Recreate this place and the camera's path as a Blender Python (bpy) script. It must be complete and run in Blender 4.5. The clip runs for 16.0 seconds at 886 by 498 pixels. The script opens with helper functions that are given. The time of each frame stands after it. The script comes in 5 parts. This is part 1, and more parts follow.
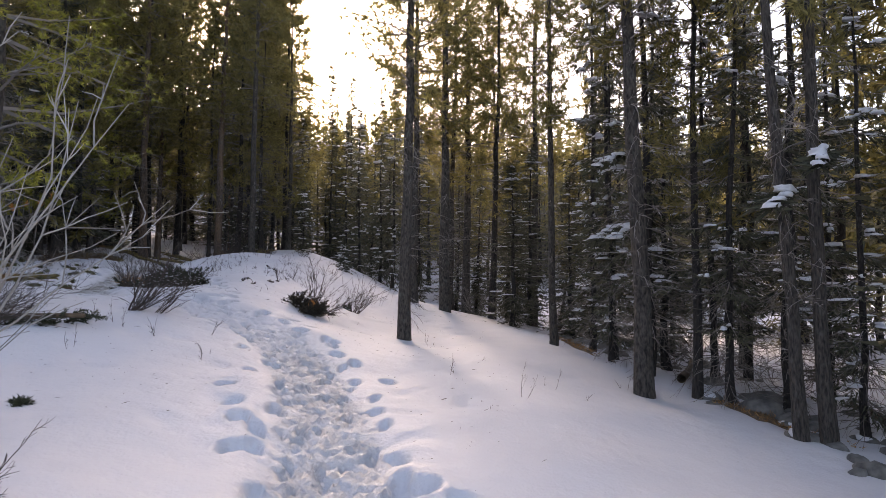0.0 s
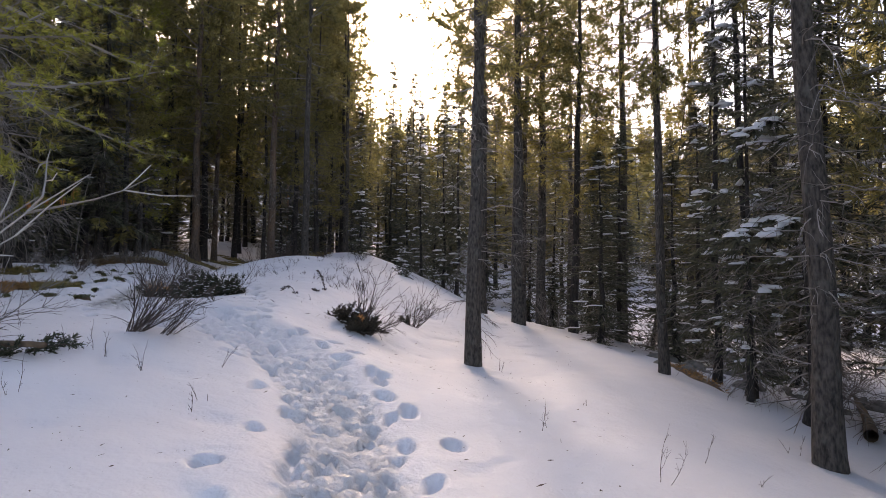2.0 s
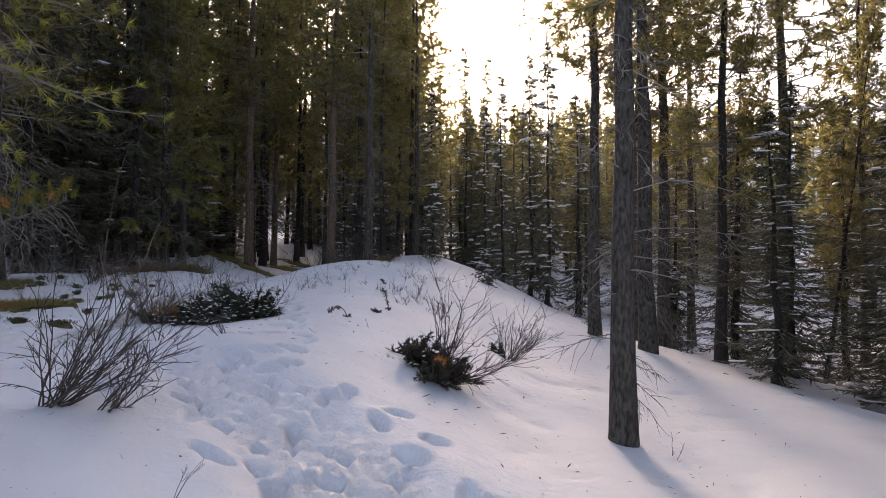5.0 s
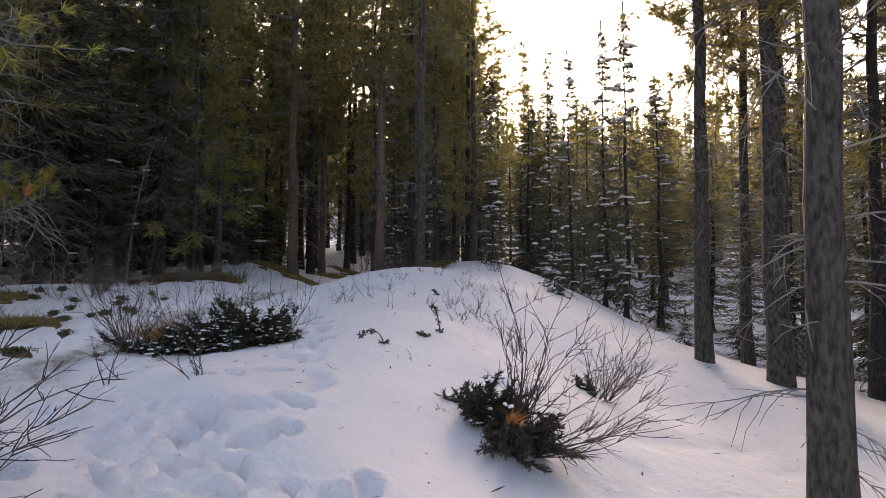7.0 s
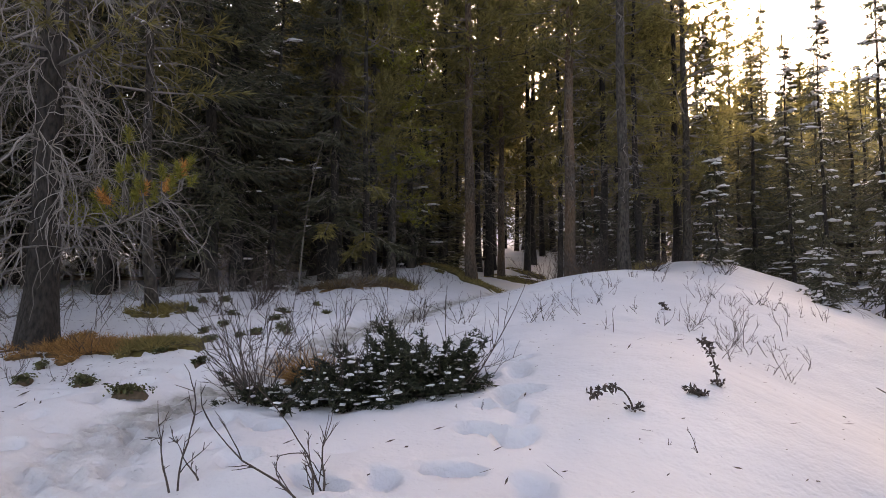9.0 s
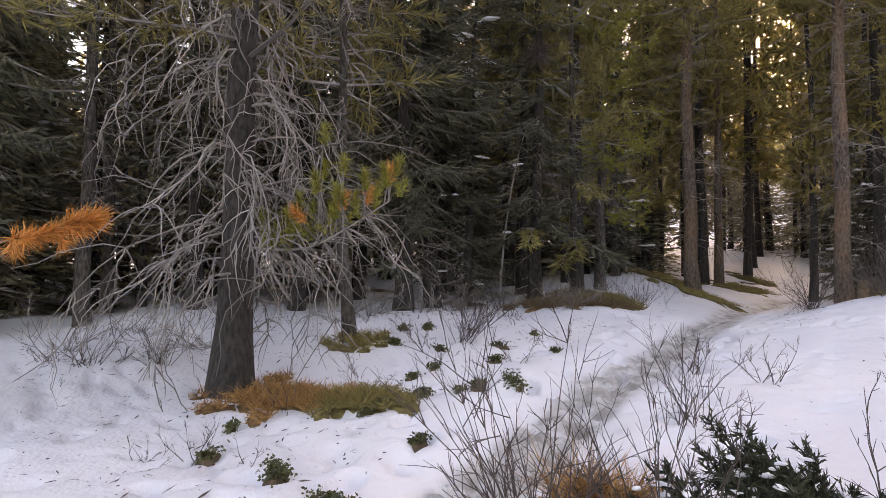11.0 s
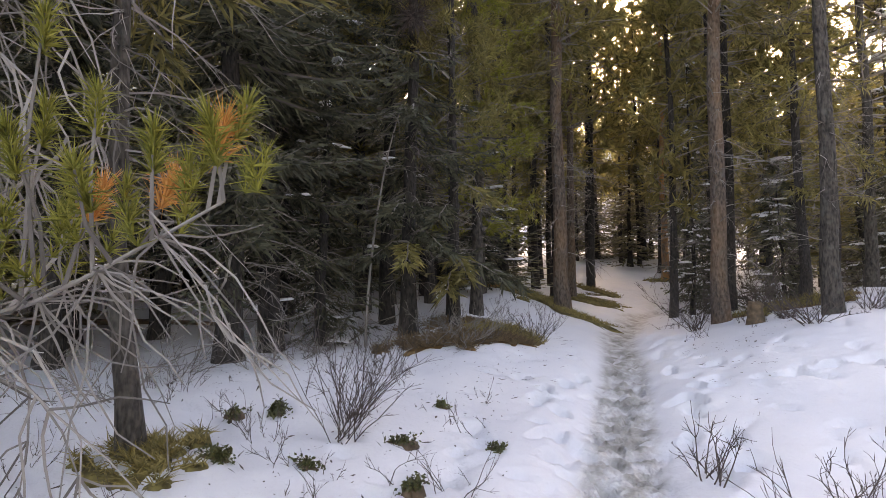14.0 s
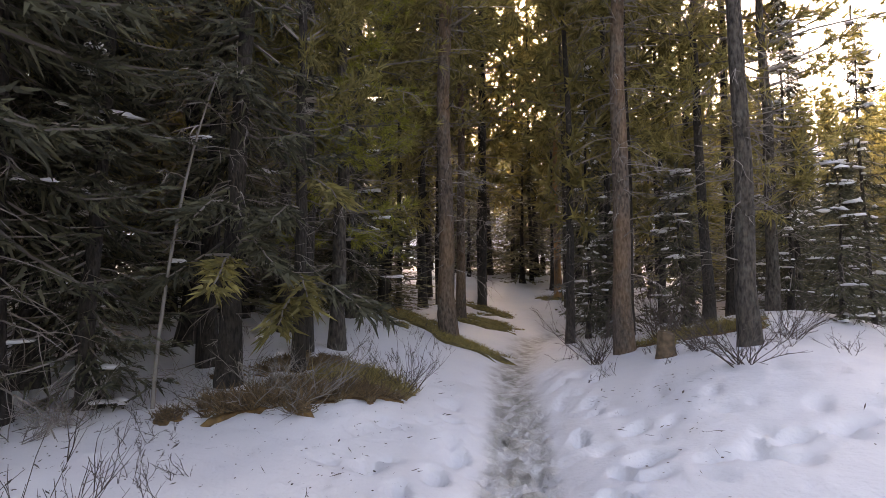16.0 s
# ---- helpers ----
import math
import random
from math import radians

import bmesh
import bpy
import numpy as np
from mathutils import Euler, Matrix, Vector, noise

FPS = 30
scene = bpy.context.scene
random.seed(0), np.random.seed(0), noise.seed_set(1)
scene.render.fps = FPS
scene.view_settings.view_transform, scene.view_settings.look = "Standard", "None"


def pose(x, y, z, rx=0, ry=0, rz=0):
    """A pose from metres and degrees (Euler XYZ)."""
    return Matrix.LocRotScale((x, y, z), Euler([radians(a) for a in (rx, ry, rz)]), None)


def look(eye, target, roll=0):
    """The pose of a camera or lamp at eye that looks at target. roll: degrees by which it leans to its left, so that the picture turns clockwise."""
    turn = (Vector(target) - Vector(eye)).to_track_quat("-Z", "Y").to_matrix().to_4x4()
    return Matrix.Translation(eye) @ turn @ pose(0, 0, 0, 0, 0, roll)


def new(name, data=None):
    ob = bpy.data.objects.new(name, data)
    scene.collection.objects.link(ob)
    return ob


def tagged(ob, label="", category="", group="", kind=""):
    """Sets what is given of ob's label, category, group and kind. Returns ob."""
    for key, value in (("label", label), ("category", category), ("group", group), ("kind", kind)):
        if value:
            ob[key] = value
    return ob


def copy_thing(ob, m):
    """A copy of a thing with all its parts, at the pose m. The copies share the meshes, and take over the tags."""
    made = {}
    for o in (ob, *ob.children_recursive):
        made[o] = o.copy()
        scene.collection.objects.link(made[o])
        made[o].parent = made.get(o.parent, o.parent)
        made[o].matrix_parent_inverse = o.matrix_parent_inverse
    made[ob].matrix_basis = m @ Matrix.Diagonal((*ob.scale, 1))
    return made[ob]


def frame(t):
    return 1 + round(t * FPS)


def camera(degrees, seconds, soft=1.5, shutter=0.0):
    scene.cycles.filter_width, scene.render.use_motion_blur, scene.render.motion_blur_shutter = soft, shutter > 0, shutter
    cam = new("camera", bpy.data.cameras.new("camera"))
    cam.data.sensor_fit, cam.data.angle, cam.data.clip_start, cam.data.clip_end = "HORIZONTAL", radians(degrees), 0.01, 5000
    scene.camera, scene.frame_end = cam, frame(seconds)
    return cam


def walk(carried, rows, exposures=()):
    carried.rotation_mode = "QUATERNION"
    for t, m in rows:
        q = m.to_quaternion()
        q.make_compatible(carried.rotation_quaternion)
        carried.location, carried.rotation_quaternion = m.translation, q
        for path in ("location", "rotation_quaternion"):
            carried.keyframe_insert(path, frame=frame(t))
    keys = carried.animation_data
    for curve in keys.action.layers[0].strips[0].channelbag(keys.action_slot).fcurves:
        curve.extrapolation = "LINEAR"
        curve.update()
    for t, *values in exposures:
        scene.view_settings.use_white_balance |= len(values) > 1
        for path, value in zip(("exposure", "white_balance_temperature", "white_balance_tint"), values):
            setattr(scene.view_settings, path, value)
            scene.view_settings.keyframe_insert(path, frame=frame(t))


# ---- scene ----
cam = camera(76.3, 16.0, 0.5)
METRES, EYE = 18.0, 1.5
ROWS = [
    (0, 0, 0, 0, -0.02, 2.53, -0.45),
    (0.5, -0.003, 0.0336, 0.0019, 1.72, 2.47, -0.52),
    (1, -0.0038, 0.0688, 0.0046, 3.52, 2.56, -0.48),
    (1.5, -0.0103, 0.1023, 0.0075, 5.11, 2.72, -0.46),
    (2, -0.0144, 0.1358, 0.0074, 6.4, 2.61, -0.49),
    (2.5, -0.0204, 0.169, 0.0074, 7.9, 2.41, -0.42),
    (3, -0.0295, 0.2041, 0.0091, 9.68, 2.02, -0.41),
    (3.5, -0.0369, 0.24, 0.0116, 10.61, 1.81, -0.4),
    (4, -0.0495, 0.2715, 0.0142, 11.69, 2.04, -0.33),
    (6.5, -0.0976, 0.4172, 0.0234, 16.98, 3.14, -0.07),
    (7, -0.1081, 0.4479, 0.0227, 19.19, 3.2, -0.02),
    (7.5, -0.1232, 0.4771, 0.0225, 22.16, 3.32, -0.02),
    (8, -0.1429, 0.5067, 0.0239, 26.3, 3.28, 0.02),
    (8.5, -0.1634, 0.5365, 0.0274, 30.85, 3.02, 0.03),
    (9, -0.1885, 0.5599, 0.03, 36.72, 3.22, 0.08),
    (9.5, -0.2145, 0.5812, 0.0343, 42.32, 3.04, 0.03),
    (10, -0.2412, 0.5919, 0.0387, 46.75, 3.17, -0.1),
    (10.2, -0.2519, 0.5956, 0.0406, 48.3656, 3.1874, -0.145),
    (10.7, -0.2786, 0.6012, 0.0464, 51.8605, 2.9876, -0.2014),
    (11.25, -0.3075, 0.604, 0.0536, 54.35, 2.5437, -0.1862),
    (11.8, -0.3351, 0.607, 0.0605, 54.8067, 2.1023, -0.1106),
    (12.3, -0.3586, 0.6133, 0.0656, 52.9256, 1.909, -0.007),
    (12.5, -0.3675, 0.6174, 0.0671, 51.45, 1.93, 0.04),
    (13, -0.3892, 0.6292, 0.0704, 46.18, 2.07, 0.16),
    (13.5, -0.4043, 0.6524, 0.0711, 40.65, 2.48, 0.32),
    (14, -0.4206, 0.6755, 0.0699, 35.75, 3.1, 0.41),
    (14.5, -0.4352, 0.701, 0.0715, 31.87, 3.51, 0.41),
    (15, -0.4435, 0.73, 0.0747, 28.88, 3.78, 0.43),
    (15.5, -0.4541, 0.7571, 0.0775, 26.9, 4.04, 0.43),
    (16, -0.459, 0.7875, 0.0789, 25.27, 4.37, 0.26),
]
walk(cam, [(t, pose(METRES * x, METRES * y, EYE + METRES * z, 90 + pitch, roll, yaw)) for t, x, y, z, yaw, pitch, roll in ROWS],
     [(0.0, 2.1, 8100, 24), (4.0, 2.1, 8000, 23), (8.0, 2.45, 8900, 25), (10.0, 3.0, 9700, 28), (12.5, 3.8, 10300, 29), (14.5, 3.45, 9600, 25), (16.0, 3.3, 9700, 28)])

# ---- light: a pale evening sky, the sun low behind the hill ahead ----
SUN_ELEVATION, SUN_TURN = radians(25), radians(-16)
world = bpy.data.worlds.new("world")
scene.world = world
world.use_nodes = True
wn = world.node_tree
sky = wn.nodes.new("ShaderNodeTexSky")
sky.sky_type, sky.sun_disc = "NISHITA", False
sky.sun_elevation, sky.sun_rotation = SUN_ELEVATION, SUN_TURN
sky.air_density, sky.dust_density, sky.ozone_density = 1.0, 1.8, 1.0
wn.nodes["Background"].inputs["Strength"].default_value = 0.12
wn.links.new(sky.outputs["Color"], wn.nodes["Background"].inputs["Color"])
sun = new("sun", bpy.data.lights.new("sun", "SUN"))
sun.data.energy, sun.data.angle, sun.data.color = 1.55, radians(20), (1.0, 0.92, 0.81)
toward = Vector((math.sin(SUN_TURN) * math.cos(SUN_ELEVATION), math.cos(SUN_TURN) * math.cos(SUN_ELEVATION), math.sin(SUN_ELEVATION)))
sun.matrix_world = look(toward * 50, (0, 0, 0))


# ---- materials ----
def material(name, build, rough=0.8):
    m = bpy.data.materials.new(name)
    m.use_nodes = True
    n, l = m.node_tree.nodes, m.node_tree.links
    b = n["Principled BSDF"]
    b.inputs["Roughness"].default_value = rough
    build(n, l, b)
    return m


def tex(n, l, kind, scale, stretch=(1, 1, 1), detail=4.0, coords="Object"):
    t = n.new("ShaderNodeTex" + kind)
    c, p = n.new("ShaderNodeTexCoord"), n.new("ShaderNodeMapping")
    p.inputs["Scale"].default_value = stretch
    l.new(c.outputs[coords], p.inputs["Vector"])
    l.new(p.outputs["Vector"], t.inputs["Vector"])
    t.inputs["Scale"].default_value = scale
    if kind == "Noise":
        t.inputs["Detail"].default_value = detail
    return t


def ramp(n, l, source, stops):
    r = n.new("ShaderNodeValToRGB")
    e = r.color_ramp.elements
    while len(e) < len(stops):
        e.new(0.5)
    for k, (at, colour) in zip(e, stops):
        k.position, k.color = at, (*colour, 1)
    l.new(source, r.inputs["Fac"])
    return r


def bump(n, l, b, source, strength, distance):
    k = n.new("ShaderNodeBump")
    k.inputs["Strength"].default_value, k.inputs["Distance"].default_value = strength, distance
    l.new(source, k.inputs["Height"])
    l.new(k.outputs["Normal"], b.inputs["Normal"])
    return k


def mix(n, l, fac, a, b, mode="MIX"):
    m = n.new("ShaderNodeMix")
    m.data_type, m.blend_type = "RGBA", mode
    for socket, value in ((m.inputs["Factor"], fac), (m.inputs["A"], a), (m.inputs["B"], b)):
        if isinstance(value, (int, float)):
            socket.default_value = value
        elif isinstance(value, tuple):
            socket.default_value = (*value, 1)
        else:
            l.new(value, socket)
    return m.outputs["Result"]


def snow_ground(n, l, b):
    """Old snow with fallen needles; the trodden way is packed ice with dirt in it (the mesh's own wear attribute)."""
    big, fine = tex(n, l, "Noise", 0.7), tex(n, l, "Noise", 28.0, detail=6)
    base = ramp(n, l, big.outputs["Fac"], [(0.3, (0.56, 0.57, 0.605)), (0.7, (0.645, 0.64, 0.655))])
    wear = n.new("ShaderNodeAttribute")
    wear.attribute_name = "wear"
    patch = tex(n, l, "Noise", 5.0, detail=6)
    ice = ramp(n, l, patch.outputs["Fac"], [(0.35, (0.24, 0.228, 0.205)), (0.5, (0.40, 0.39, 0.37)), (0.66, (0.58, 0.58, 0.585))])
    litter, thin = tex(n, l, "Voronoi", 9.0, (1, 1, 0.2)), tex(n, l, "Noise", 0.35)
    speck = ramp(n, l, litter.outputs["Distance"], [(0.035, (1, 1, 1)), (0.06, (0, 0, 0))])
    where = ramp(n, l, thin.outputs["Fac"], [(0.5, (0, 0, 0)), (0.62, (0.8, 0.8, 0.8))])
    c = mix(n, l, wear.outputs["Fac"], base.outputs["Color"], ice.outputs["Color"])
    c = mix(n, l, mix(n, l, 1.0, speck.outputs["Color"], where.outputs["Color"], "MULTIPLY"), c, (0.10, 0.075, 0.05))
    l.new(c, b.inputs["Base Color"])
    rough = n.new("ShaderNodeMapRange")
    rough.inputs["To Min"].default_value, rough.inputs["To Max"].default_value = 0.75, 0.6
    l.new(wear.outputs["Fac"], rough.inputs["Value"])
    l.new(rough.outputs["Result"], b.inputs["Roughness"])
    lumpy = tex(n, l, "Noise", 3.5, detail=5)
    first = bump(n, l, b, lumpy.outputs["Fac"], 0.45, 0.08)
    second = bump(n, l, b, fine.outputs["Fac"], 0.28, 0.02)
    l.new(first.outputs["Normal"], second.inputs["Normal"])
    crust = tex(n, l, "Noise", 17.0, detail=6)
    third = bump(n, l, b, mix(n, l, wear.outputs["Fac"], (0.5, 0.5, 0.5), crust.outputs["Color"]), 1.0, 0.10)
    l.new(second.outputs["Normal"], third.inputs["Normal"])


def bark(dark, light, orange=0.0, lichen=0.45):
    def build(n, l, b):
        furrow, blotch = tex(n, l, "Noise", 13.0, (2.2, 2.2, 0.8), 8), tex(n, l, "Noise", 5.5, detail=6)
        plates = tex(n, l, "Voronoi", 26.0, (1.3, 1.3, 0.55))
        c = ramp(n, l, furrow.outputs["Fac"], [(0.32, dark), (0.62, light)]).outputs["Color"]
        c = mix(n, l, ramp(n, l, blotch.outputs["Fac"], [(0.55, (0, 0, 0)), (0.7, (lichen,) * 3)]).outputs["Color"], c, (0.12, 0.125, 0.11))
        if orange:
            c = mix(n, l, ramp(n, l, tex(n, l, "Noise", 1.3, (1, 1, 0.4)).outputs["Fac"], [(0.42, (0, 0, 0)), (0.55, (orange,) * 3)]).outputs["Color"], c, (0.42, 0.20, 0.07))
        l.new(c, b.inputs["Base Color"])
        bump(n, l, b, mix(n, l, 0.5, furrow.outputs["Fac"], plates.outputs["Distance"]), 0.9, 0.03)
    return build


def needles(dark, light, through_light):
    def build(n, l, b):
        g, o = n.new("ShaderNodeNewGeometry"), n.new("ShaderNodeObjectInfo")
        c = ramp(n, l, g.outputs["Random Per Island"], [(0.0, dark), (1.0, light)])
        hue = n.new("ShaderNodeHueSaturation")
        v = n.new("ShaderNodeMapRange")
        v.inputs["To Min"].default_value, v.inputs["To Max"].default_value = 0.75, 1.2
        l.new(o.outputs["Random"], v.inputs["Value"])
        l.new(v.outputs["Result"], hue.inputs["Value"])
        l.new(c.outputs["Color"], hue.inputs["Color"])
        l.new(hue.outputs["Color"], b.inputs["Base Color"])
        t, s = n.new("ShaderNodeBsdfTranslucent"), n.new("ShaderNodeMixShader")
        l.new(hue.outputs["Color"], t.inputs["Color"])
        s.inputs["Fac"].default_value = through_light
        l.new(b.outputs["BSDF"], s.inputs[1])
        l.new(t.outputs["BSDF"], s.inputs[2])
        l.new(s.outputs["Shader"], n["Material Output"].inputs["Surface"])
    return build


def mottled(dark, light, scale, relief=0.4, depth=0.02):
    def build(n, l, b):
        t = tex(n, l, "Noise", scale, detail=6)
        l.new(ramp(n, l, t.outputs["Fac"], [(0.3, dark), (0.7, light)]).outputs["Color"], b.inputs["Base Color"])
        bump(n, l, b, t.outputs["Fac"], relief, depth)
    return build


def islands(dark, light):
    def build(n, l, b):
        g = n.new("ShaderNodeNewGeometry")
        l.new(ramp(n, l, g.outputs["Random Per Island"], [(0.0, dark), (1.0, light)]).outputs["Color"], b.inputs["Base Color"])
    return build


SNOW = material("old snow", snow_ground)
SNOW_CAP = material("snow on branches", mottled((0.62, 0.63, 0.66), (0.72, 0.72, 0.73), 9), 0.7)
BARK = material("grey pine bark", bark((0.014, 0.012, 0.010), (0.085, 0.072, 0.062)), 0.95)
BARK_DARK = material("dark spruce bark", bark((0.012, 0.010, 0.009), (0.045, 0.038, 0.034), lichen=0.1), 0.95)
BARK_RED = material("reddish pine bark", bark((0.035, 0.026, 0.021), (0.135, 0.10, 0.08), 0.15), 0.95)
BARK_ORANGE = material("orange flaking bark", bark((0.06, 0.04, 0.03), (0.20, 0.15, 0.11), 0.9), 0.95)
DEAD = material("weathered grey twigs", islands((0.10, 0.088, 0.08), (0.29, 0.26, 0.24)), 0.9)
DEAD_PALE = material("bleached dead branches", islands((0.10, 0.088, 0.08), (0.30, 0.27, 0.25)), 0.9)
TWIG = material("dark shrub twigs", islands((0.035, 0.026, 0.022), (0.10, 0.075, 0.065)), 0.85)
TWIG_PALE = material("pale bare shrub wood", islands((0.20, 0.18, 0.16), (0.40, 0.37, 0.33)), 0.85)
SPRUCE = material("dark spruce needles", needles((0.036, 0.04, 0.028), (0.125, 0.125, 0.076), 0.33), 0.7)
PINE = material("olive pine needles", needles((0.13, 0.118, 0.048), (0.38, 0.325, 0.12), 0.55), 0.65)
PINE_LIME = material("bright green pine needles", needles((0.15, 0.16, 0.032), (0.38, 0.36, 0.075), 0.5), 0.65)
RUST = material("dead orange pine needles", needles((0.45, 0.17, 0.04), (0.75, 0.36, 0.11), 0.3), 0.7)
JUNIPER = material("dark juniper needles", needles((0.012, 0.018, 0.010), (0.055, 0.065, 0.030), 0.15), 0.7)
JUNIPER_DEAD = material("dead brown juniper needles", needles((0.014, 0.013, 0.009), (0.085, 0.066, 0.045), 0.1), 0.8)
# lighter copy of SPRUCE: light the far wood lacks is put into its colour
SPRUCE_LIT = material("spruce needles with far-wood light in their colour", needles((0.075, 0.075, 0.046), (0.25, 0.23, 0.135), 0.45), 0.7)
LEAF = material("bearberry leaves", needles((0.04, 0.05, 0.016), (0.12, 0.12, 0.04), 0.2), 0.5)
MOSS = material("mossy brown turf", mottled((0.045, 0.036, 0.013), (0.21, 0.165, 0.052), 11, 0.8, 0.04), 0.95)
STRAW = material("dry needles and straw", mottled((0.06, 0.035, 0.016), (0.26, 0.15, 0.06), 13, 0.8, 0.04), 0.95)
BLADE = material("dry grass blades", islands((0.08, 0.065, 0.02), (0.33, 0.255, 0.09)), 0.9)
BLADE_DARK = material("dead dark brown grass blades", islands((0.05, 0.034, 0.02), (0.22, 0.145, 0.075)), 0.9)
BLADE_RUST = material("rusty dry grass blades", islands((0.13, 0.06, 0.022), (0.52, 0.28, 0.10)), 0.9)
ROCK = material("grey creek stone", mottled((0.07, 0.068, 0.064), (0.24, 0.23, 0.21), 6, 0.6, 0.03), 0.9)
ROT = material("rotten brown wood", mottled((0.05, 0.035, 0.022), (0.18, 0.12, 0.075), 12, 0.8, 0.02), 0.95)

# ---- lie of the land: a slope falling to the creek, with knolls and hollows (x, y, reach, height) ----
KNOLLS = [(-4.8, 14.4, 2.22, 0.119), (-6.09, 20.31, 2.77, 0.932), (-2.77, 18.46, 3.23, 0.380), (0.46, 12, 3.23, 0.164), (3.23, 11.08, 3.69, -0.046), (3.69, 18.46, 4.62, -0.523),
          (-2.31, 8.77, 2.31, -0.197), (-4.62, 10.15, 2.31, 0.392), (-8.31, 12.92, 2.77, -0.149), (-12, 15.69, 3.69, 0.422), (-12, 24, 3.23, 0.777), (-13.85, 29.54, 5.54, -0.446),
          (-8.31, 24.92, 3.23, 0.187), (0, 2.77, 4.62, -0.122), (7.38, 5.54, 5.54, -0.500), (-7.38, 1.85, 5.54, -0.088), (7.38, 24, 7.38, -0.744), (-18.46, 16.62, 7.38, -0.144),
          (-7.38, 36.92, 8.31, 0.107), (0, 31.38, 6.46, -1.066), (-4.25, 14.58, 1.38, 0.400), (-2.22, 16.06, 1.85, -0.526), (-5.17, 18.92, 1.85, -0.228), (-11.45, 24, 1.85, -0.458),
          (0.74, 18.46, 2.31, 0.246), (-9.05, 17.91, 2.03, -0.149), (-2.4, 12.92, 1.85, -0.188), (-6.28, 26.58, 1.85, 1.092), (-3.23, 24.92, 2.03, 0.421), (0, 24.92, 2.31, -0.195),
          (-4.6, 11.4, 1.3, 0.093), (-3.4, 13.1, 1.1, 0.091), (-2, 26.5, 3, -0.015), (-14.3, 16.6, 1.8, -0.213), (-13.2, 29, 2.2, -0.108), (-10.1, 13.9, 1.2, -0.110),
          (-11.9, 24.2, 1.4, -0.405), (-5.6, 13.2, 0.9, -0.068), (-8.4, 18.9, 1.3, 0.189), (-11.5, 15.4, 1.3, 0.038), (-9.2, 15, 1.2, 0.187), (-9.3, 18.2, 1.3, -0.276),
          (-10.3, 20.8, 1.5, -0.423), (-9, 21, 1.4, -0.084), (-11.3, 22.4, 1.2, -0.123), (-2.3, 20.7, 1.8, -0.114), (-12.6, 26.6, 1.6, -0.246), (-4.1, 10, 1, -0.146),
          (-8.5, 16.3, 0.9, -0.122), (-12.6, 23.4, 1, 0.210), (-0.8, 12.3, 1.3, -0.224), (3.2, 9.2, 1.5, -0.051), (-14.9, 25.3, 1.4, 0.312)]
WAY = [(-0.28, -7.38), (-0.46, 0), (-0.6, 2.77), (-0.96, 5.08), (-1.48, 6.83), (-2.12, 8.49), (-2.86, 9.6), (-3.97, 10.43), (-5.35, 10.98), (-6.83, 11.35), (-7.57, 12),
       (-8.03, 13.48), (-8.58, 15.14), (-9.32, 17.45), (-10.15, 20.03), (-11.08, 22.52), (-11.72, 25.29), (-12.18, 27.32), (-12.28, 30), (-13.48, 32.77), (-15.2, 35.2), (-18.5, 37.2), (-26, 39)]


LAND_BASE, LAND_X, LAND_Y = 0.0478, -0.0720, 0.0352


def land(x, y):
    """Height of the snow, with no prints in it."""
    x, y = np.asarray(x, float), np.asarray(y, float)
    v = LAND_BASE + 45 * np.tanh(LAND_X * x / 45) + 20 * np.tanh(LAND_Y * y / 20)
    for a, b, s, k in KNOLLS:
        v = v + k * np.exp(-((x - a) ** 2 + (y - b) ** 2) / (2 * s * s))
    r = np.hypot(x + 5, y - 12)
    ahead = 0.55 + 0.45 * np.clip((y - 12) / np.maximum(r, 1), -1, 1)
    v = v + ahead * 36 / (1 + np.exp(-(r - 105) / 22.0)) - ahead * 36 / (1 + math.exp(105 / 22.0))
    v = v + 0.05 * np.sin(0.83 * x + 1.9 * np.sin(0.41 * y)) * np.sin(0.77 * y + 1.3 * np.sin(0.53 * x) + 2) + 0.045 * np.sin(1.3 * x + 0.7 * y) * np.sin(0.9 * y - 0.5 * x + 1) + 0.02 * np.sin(2.9 * x - 1.7 * y) * np.sin(2.3 * y + 1.1 * x)
    return v


def ground(x, y):
    """The same for one place."""
    v = LAND_BASE + 45 * math.tanh(LAND_X * x / 45) + 20 * math.tanh(LAND_Y * y / 20)
    for a, b, s, k in KNOLLS:
        q = ((x - a) ** 2 + (y - b) ** 2) / (2 * s * s)
        if q < 12:
            v += k * math.exp(-q)
    r = math.hypot(x + 5, y - 12)
    ahead = 0.55 + 0.45 * (y - 12) / max(r, 1)
    v += ahead * 36 / (1 + math.exp(-(r - 105) / 22.0)) - ahead * 36 / (1 + math.exp(105 / 22.0))
    return v + 0.05 * math.sin(0.83 * x + 1.9 * math.sin(0.41 * y)) * math.sin(0.77 * y + 1.3 * math.sin(0.53 * x) + 2) + 0.045 * math.sin(1.3 * x + 0.7 * y) * math.sin(0.9 * y - 0.5 * x + 1) + 0.02 * math.sin(2.9 * x - 1.7 * y) * math.sin(2.3 * y + 1.1 * x)


def way_distance(x, y):
    """Distance to the trodden way and how far along it, for arrays."""
    best, along, done = np.full(np.shape(x), 1e9), np.zeros(np.shape(x)), 0.0
    for (ax, ay), (bx, by) in zip(WAY, WAY[1:]):
        dx, dy = bx - ax, by - ay
        n2 = dx * dx + dy * dy
        u = np.clip(((x - ax) * dx + (y - ay) * dy) / n2, 0, 1)
        d = np.hypot(x - ax - u * dx, y - ay - u * dy)
        near = d < best
        best = np.where(near, d, best)
        along = np.where(near, done + u * math.sqrt(n2), along)
        done += math.sqrt(n2)
    return best, along


